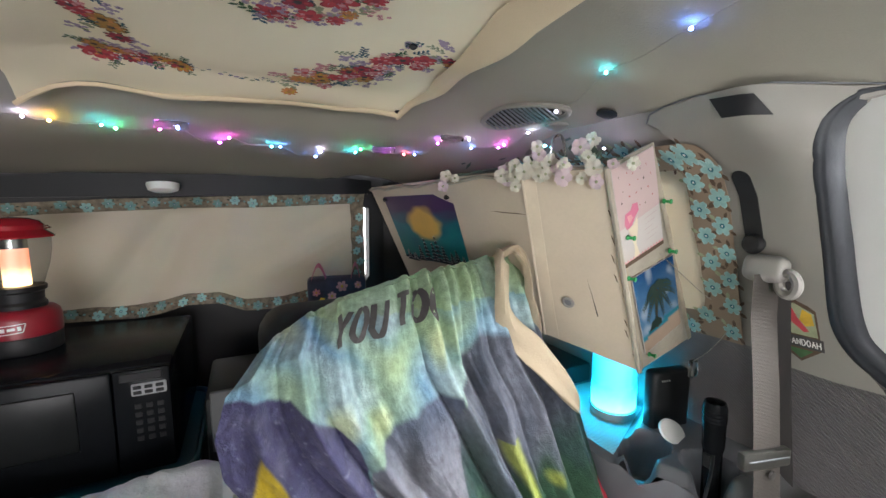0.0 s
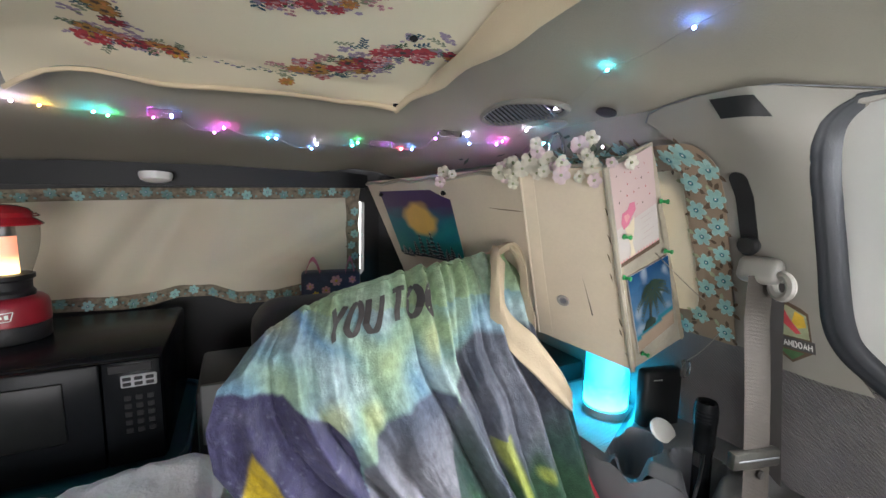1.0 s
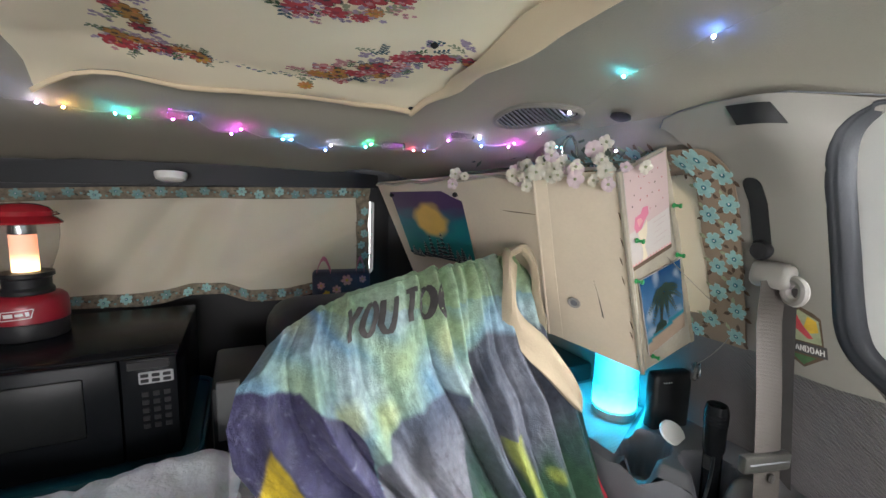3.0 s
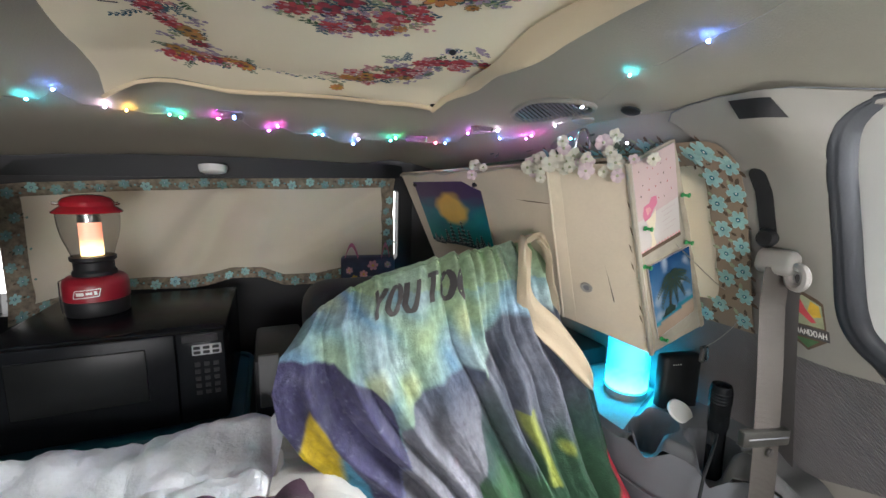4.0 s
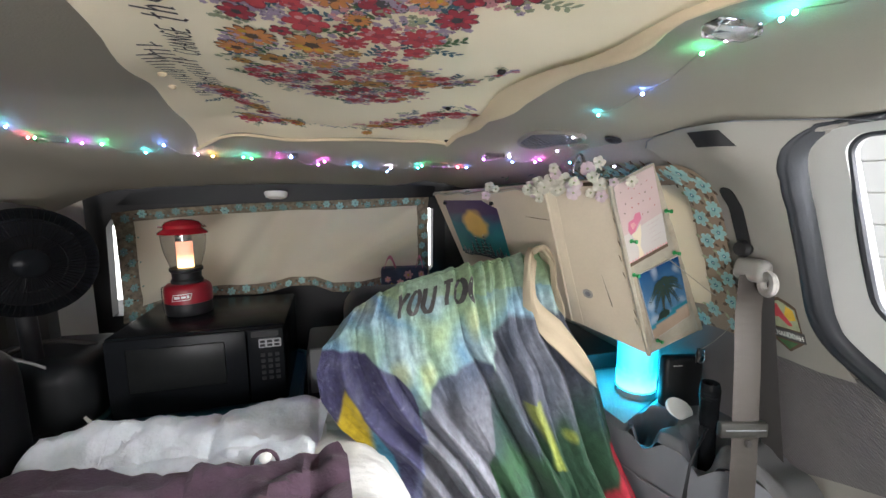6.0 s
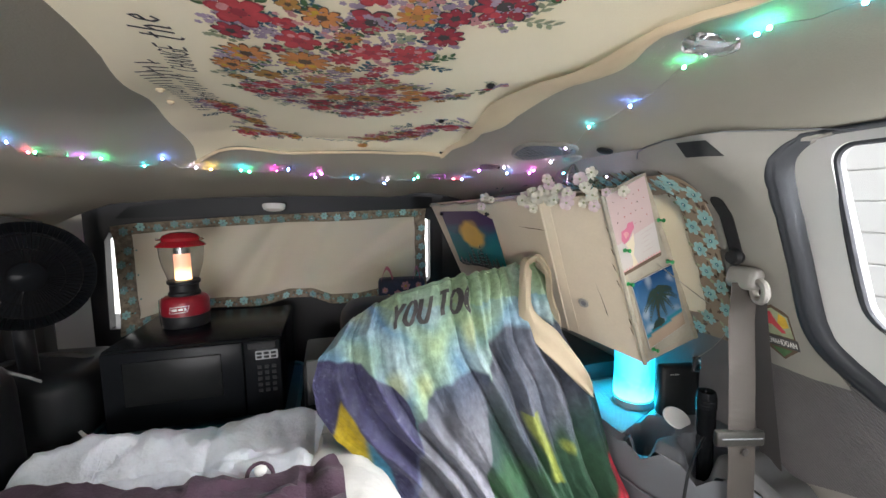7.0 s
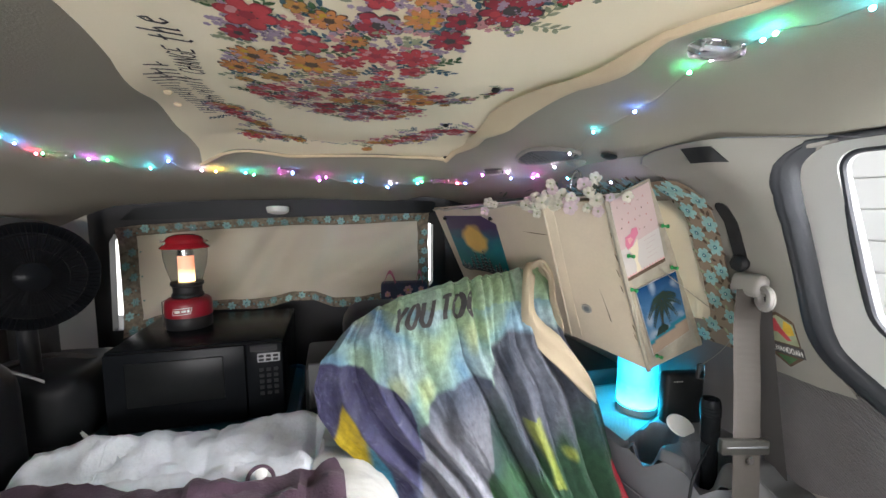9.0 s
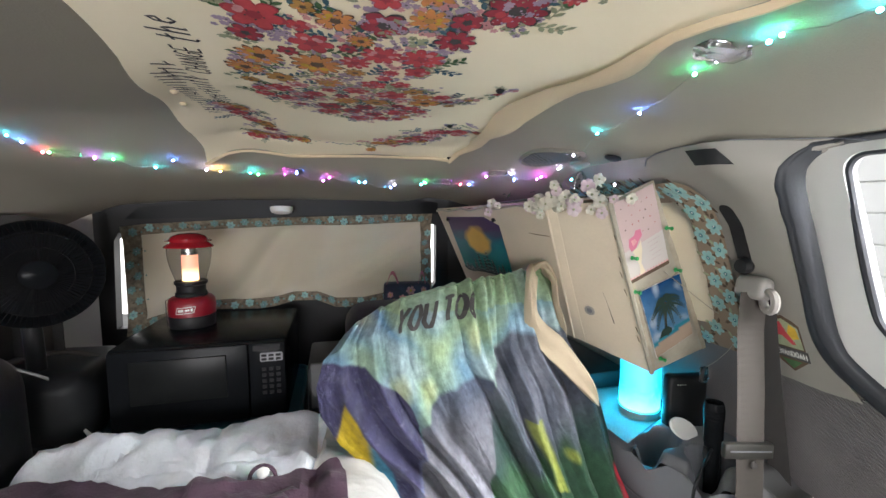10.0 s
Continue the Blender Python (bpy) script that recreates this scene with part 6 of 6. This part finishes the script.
# ---- puck light and flowers ----
puck = thing("puck_light", "white round stick-on light on the hatch header", "light")
part("body", lathe([(0.034, 0.0), (0.0345, 0.006), (0.031, 0.016), (0.022, 0.020), (0.001, 0.021)], 36, Matrix.Translation((-0.012, 1.555, 1.066)) @ pose(0, 0, 0, 172, 0, 0)), WHITE, puck)

spray = thing("flower_garland", "garland of white artificial blossoms along the cupboard top", "artificial flowers")
rng = random.Random(21)


def blossom(at, r, out):
    bm = bmesh.new()
    m = Matrix.Translation(at) @ Vector(out).to_track_quat("Z", "Y").to_matrix().to_4x4()
    for k in range(5):
        a = 2 * math.pi * k / 5
        rows = []
        for i in range(5):
            t = i / 4
            w = r * 0.54 * math.sin(math.pi * (0.10 + 0.64 * t)) * (1 - 0.25 * t ** 6)
            rows.append([bm.verts.new(m @ Vector((math.cos(a) * r * t - math.sin(a) * w * q, math.sin(a) * r * t + math.cos(a) * w * q, r * (0.35 * t * t - 0.25 * q * q * t)))) for q in (-1, -0.4, 0.4, 1)])
        for p, q in zip(rows, rows[1:]):
            for i in range(3):
                bm.faces.new((p[i], p[i + 1], q[i + 1], q[i]))
    return bm


stem = [P0.lerp(P1, 0.62) + Vector((-0.008, 0, 0.010)), P1 + Vector((-0.008, 0.08, 0.012)), P1 + Vector((-0.008, 0.01, 0.012)), P2.lerp(P1, 0.4) + Vector((-0.008, -0.008, 0.012)), P2 + Vector((0.03, -0.004, 0.016))]
part("stem", tube(stem, 0.002, 6), LEAF, spray, "thin dark stem")
for k in range(44):
    s = rng.uniform(1.45, 3.95) if k < 41 else rng.uniform(0.2, 0.6)
    i = min(int(s), 3)
    p = stem[i].lerp(stem[i + 1], s - i) + Vector((rng.gauss(-0.006, 0.010), rng.gauss(-0.012, 0.012), rng.gauss(-0.010, 0.012)))
    out = Vector((rng.uniform(-1, 0), -1, rng.uniform(-0.4, 0.6)))
    r = rng.uniform(0.0075, 0.0145)
    flower = part("blossom", blossom(p, r, out), PETAL_TINTED if k % 4 == 1 else PETAL_WHITE, spray)
    part("heart", lathe([(0.0022, -0.001), (0.0024, 0.002), (0.0008, 0.0036)], 8, Matrix.Translation(p) @ out.to_track_quat("Z", "Y").to_matrix().to_4x4()), PRINT["sage"], flower, "pale green stamens")
for k in range(18):
    s = rng.uniform(0.2, 3.8)
    i = min(int(s), 3)
    p = stem[i].lerp(stem[i + 1], s - i) + Vector((rng.gauss(0, 0.008), rng.gauss(-0.006, 0.006), abs(rng.gauss(0.0, 0.010))))
    lf = bmesh.new()
    d = Vector((rng.uniform(-1, 1), rng.uniform(-1, 0.2), rng.uniform(0.1, 0.9))).normalized() * 0.020
    s2 = d.cross(Vector((0, 0, 1))).normalized() * 0.005
    vs = [lf.verts.new(p + q) for q in (Vector(), d * 0.5 + s2, d, d * 0.5 - s2)]
    lf.faces.new(vs)
    part("leaf", lf, LEAF, spray)
hook = thing("hook", "bright steel shackle hanging from the headliner", "hook")
part("shackle", tube([(0.672 + 0.004 * math.cos(a), 0.945 - 0.016 * math.cos(a), 1.100 + 0.040 * math.sin(a)) for a in np.linspace(0, math.pi, 12)] , 0.003, 8), CHROME, hook)
part("bracket", lathe([(0.02, 0.0), (0.021, -0.004), (0.014, -0.008), (0.001, -0.013)], 28, Matrix.Translation((0.672, 0.95, 1.160))), TRIM, hook)

# ---- string lights ----
lights = thing("string_lights", "string of tiny coloured fairy lights clipped along the headliner", "string lights")
COL = {k: glow("led_" + k, c, 240) for k, c in {"violet": (0.55, 0.12, 1.0), "blue": (0.10, 0.25, 1.0), "cyan": (0.05, 0.75, 1.0), "green": (0.08, 1.0, 0.35),
                                                "red": (1.0, 0.08, 0.12), "magenta": (1.0, 0.10, 0.80), "amber": (1.0, 0.55, 0.10), "white": (0.70, 0.62, 1.0)}.items()}
LEDS = [(-0.403, 1.057, 1.188, "cyan"), (-0.399, 1.086, 1.181, "blue"), (-0.386, 1.117, 1.167, "red"), (-0.374, 1.116, 1.167, "green"), (-0.311, 1.135, 1.161, "violet"), (-0.281, 1.139, 1.160, "green"),
        (-0.217, 1.168, 1.148, "cyan"), (-0.174, 1.141, 1.161, "blue"), (-0.122, 1.176, 1.146, "white"), (-0.095, 1.184, 1.144, "amber"), (-0.035, 1.192, 1.143, "cyan"), (-0.020, 1.205, 1.141, "green"),
        (0.041, 1.195, 1.143, "magenta"), (0.068, 1.179, 1.146, "blue"), (0.126, 1.237, 1.131, "violet"), (0.142, 1.211, 1.137, "magenta"), (0.215, 1.239, 1.129, "cyan"), (0.230, 1.237, 1.129, "blue"),
        (0.303, 1.281, 1.118, "blue"), (0.308, 1.247, 1.125, "white"), (0.378, 1.235, 1.126, "cyan"), (0.384, 1.214, 1.130, "green"), (0.451, 1.245, 1.130, "violet"), (0.495, 1.255, 1.129, "red"),
        (0.515, 1.241, 1.128, "blue"), (0.534, 1.158, 1.144, "violet"), (0.587, 1.119, 1.149, "white"), (0.604, 1.138, 1.136, "blue"), (0.655, 1.090, 1.140, "magenta"), (0.651, 1.105, 1.135, "violet"),
        (0.658, 1.014, 1.153, "white"), (0.623, 0.897, 1.168, "white"), (0.696, 0.862, 1.109, "white"), (0.575, 0.752, 1.183, "cyan"), (0.552, 0.629, 1.187, "blue"), (0.505, 0.497, 1.193, "green"),
        (0.496, 0.464, 1.194, "white"), (0.498, 0.419, 1.194, "cyan"), (0.495, 0.407, 1.194, "green"), (0.512, 0.356, 1.192, "cyan"),
        (0.668, 0.975, 1.125, "cyan")]
run = []
for x, y, z, c in LEDS:
    p = Vector((x, y, z))
    bm = bmesh.new()
    bmesh.ops.create_icosphere(bm, subdivisions=2, radius=0.0018, matrix=Matrix.Translation(p))
    part("bulb", bm, COL[c], lights)
    if not 0.66 < x < 0.70 or y > 1.0:
        run.append(p + Vector((0, 0, 0.002)))
line = []
for a, b in zip(run, run[1:]):
    m = a.lerp(b, 0.5)
    m.z = min(a.z, b.z) - 0.003
    line += [a, a.lerp(m, 0.6), m, m.lerp(b, 0.4)]
wire = tube(line + [run[-1]], 0.00035, 5)
part("wire", wire, WIRE, lights)
for x, y in ((-0.353, 1.121), (0.06, 1.175), (0.437, 1.225), (0.553, 1.129), (0.483, 0.448)):
    z = ceiling_z(x, y)
    part("clip", box((x - 0.024, y - 0.010, z - 0.014), (x + 0.024, y + 0.010, z - 0.001), 0.004, 2), CLEAR, lights, "clear plastic clip")
dangle = thing("hanging_wire", "thin pale wire with a clear clip dangling below the cupboard", "wire")
part("wire", tube(flowing([P6.lerp(P7, 0.5) + Vector((-0.05, -0.01, 0)), Vector((0.885, 0.80, 0.86)), Vector((0.92, 0.775, 0.83)), Vector((0.927, 0.778, 0.79)), Vector((0.912, 0.795, 0.752)), Vector((0.896, 0.812, 0.728))], 6), 0.0008, 6), WIRE, dangle)
part("clip", box((-0.009, -0.005, -0.034), (0.009, 0.005, 0.0), 0.004, 3, Matrix.Translation((0.895, 0.813, 0.730))), CLEAR, dangle, "clear plastic clip")
part("jaw", tube([(0.895 + 0.005 * math.cos(a), 0.807, 0.712 + 0.010 * math.sin(a)) for a in np.linspace(0, 2 * math.pi, 16)[:-1]], 0.0012, 6, True), CLEAR, dangle)
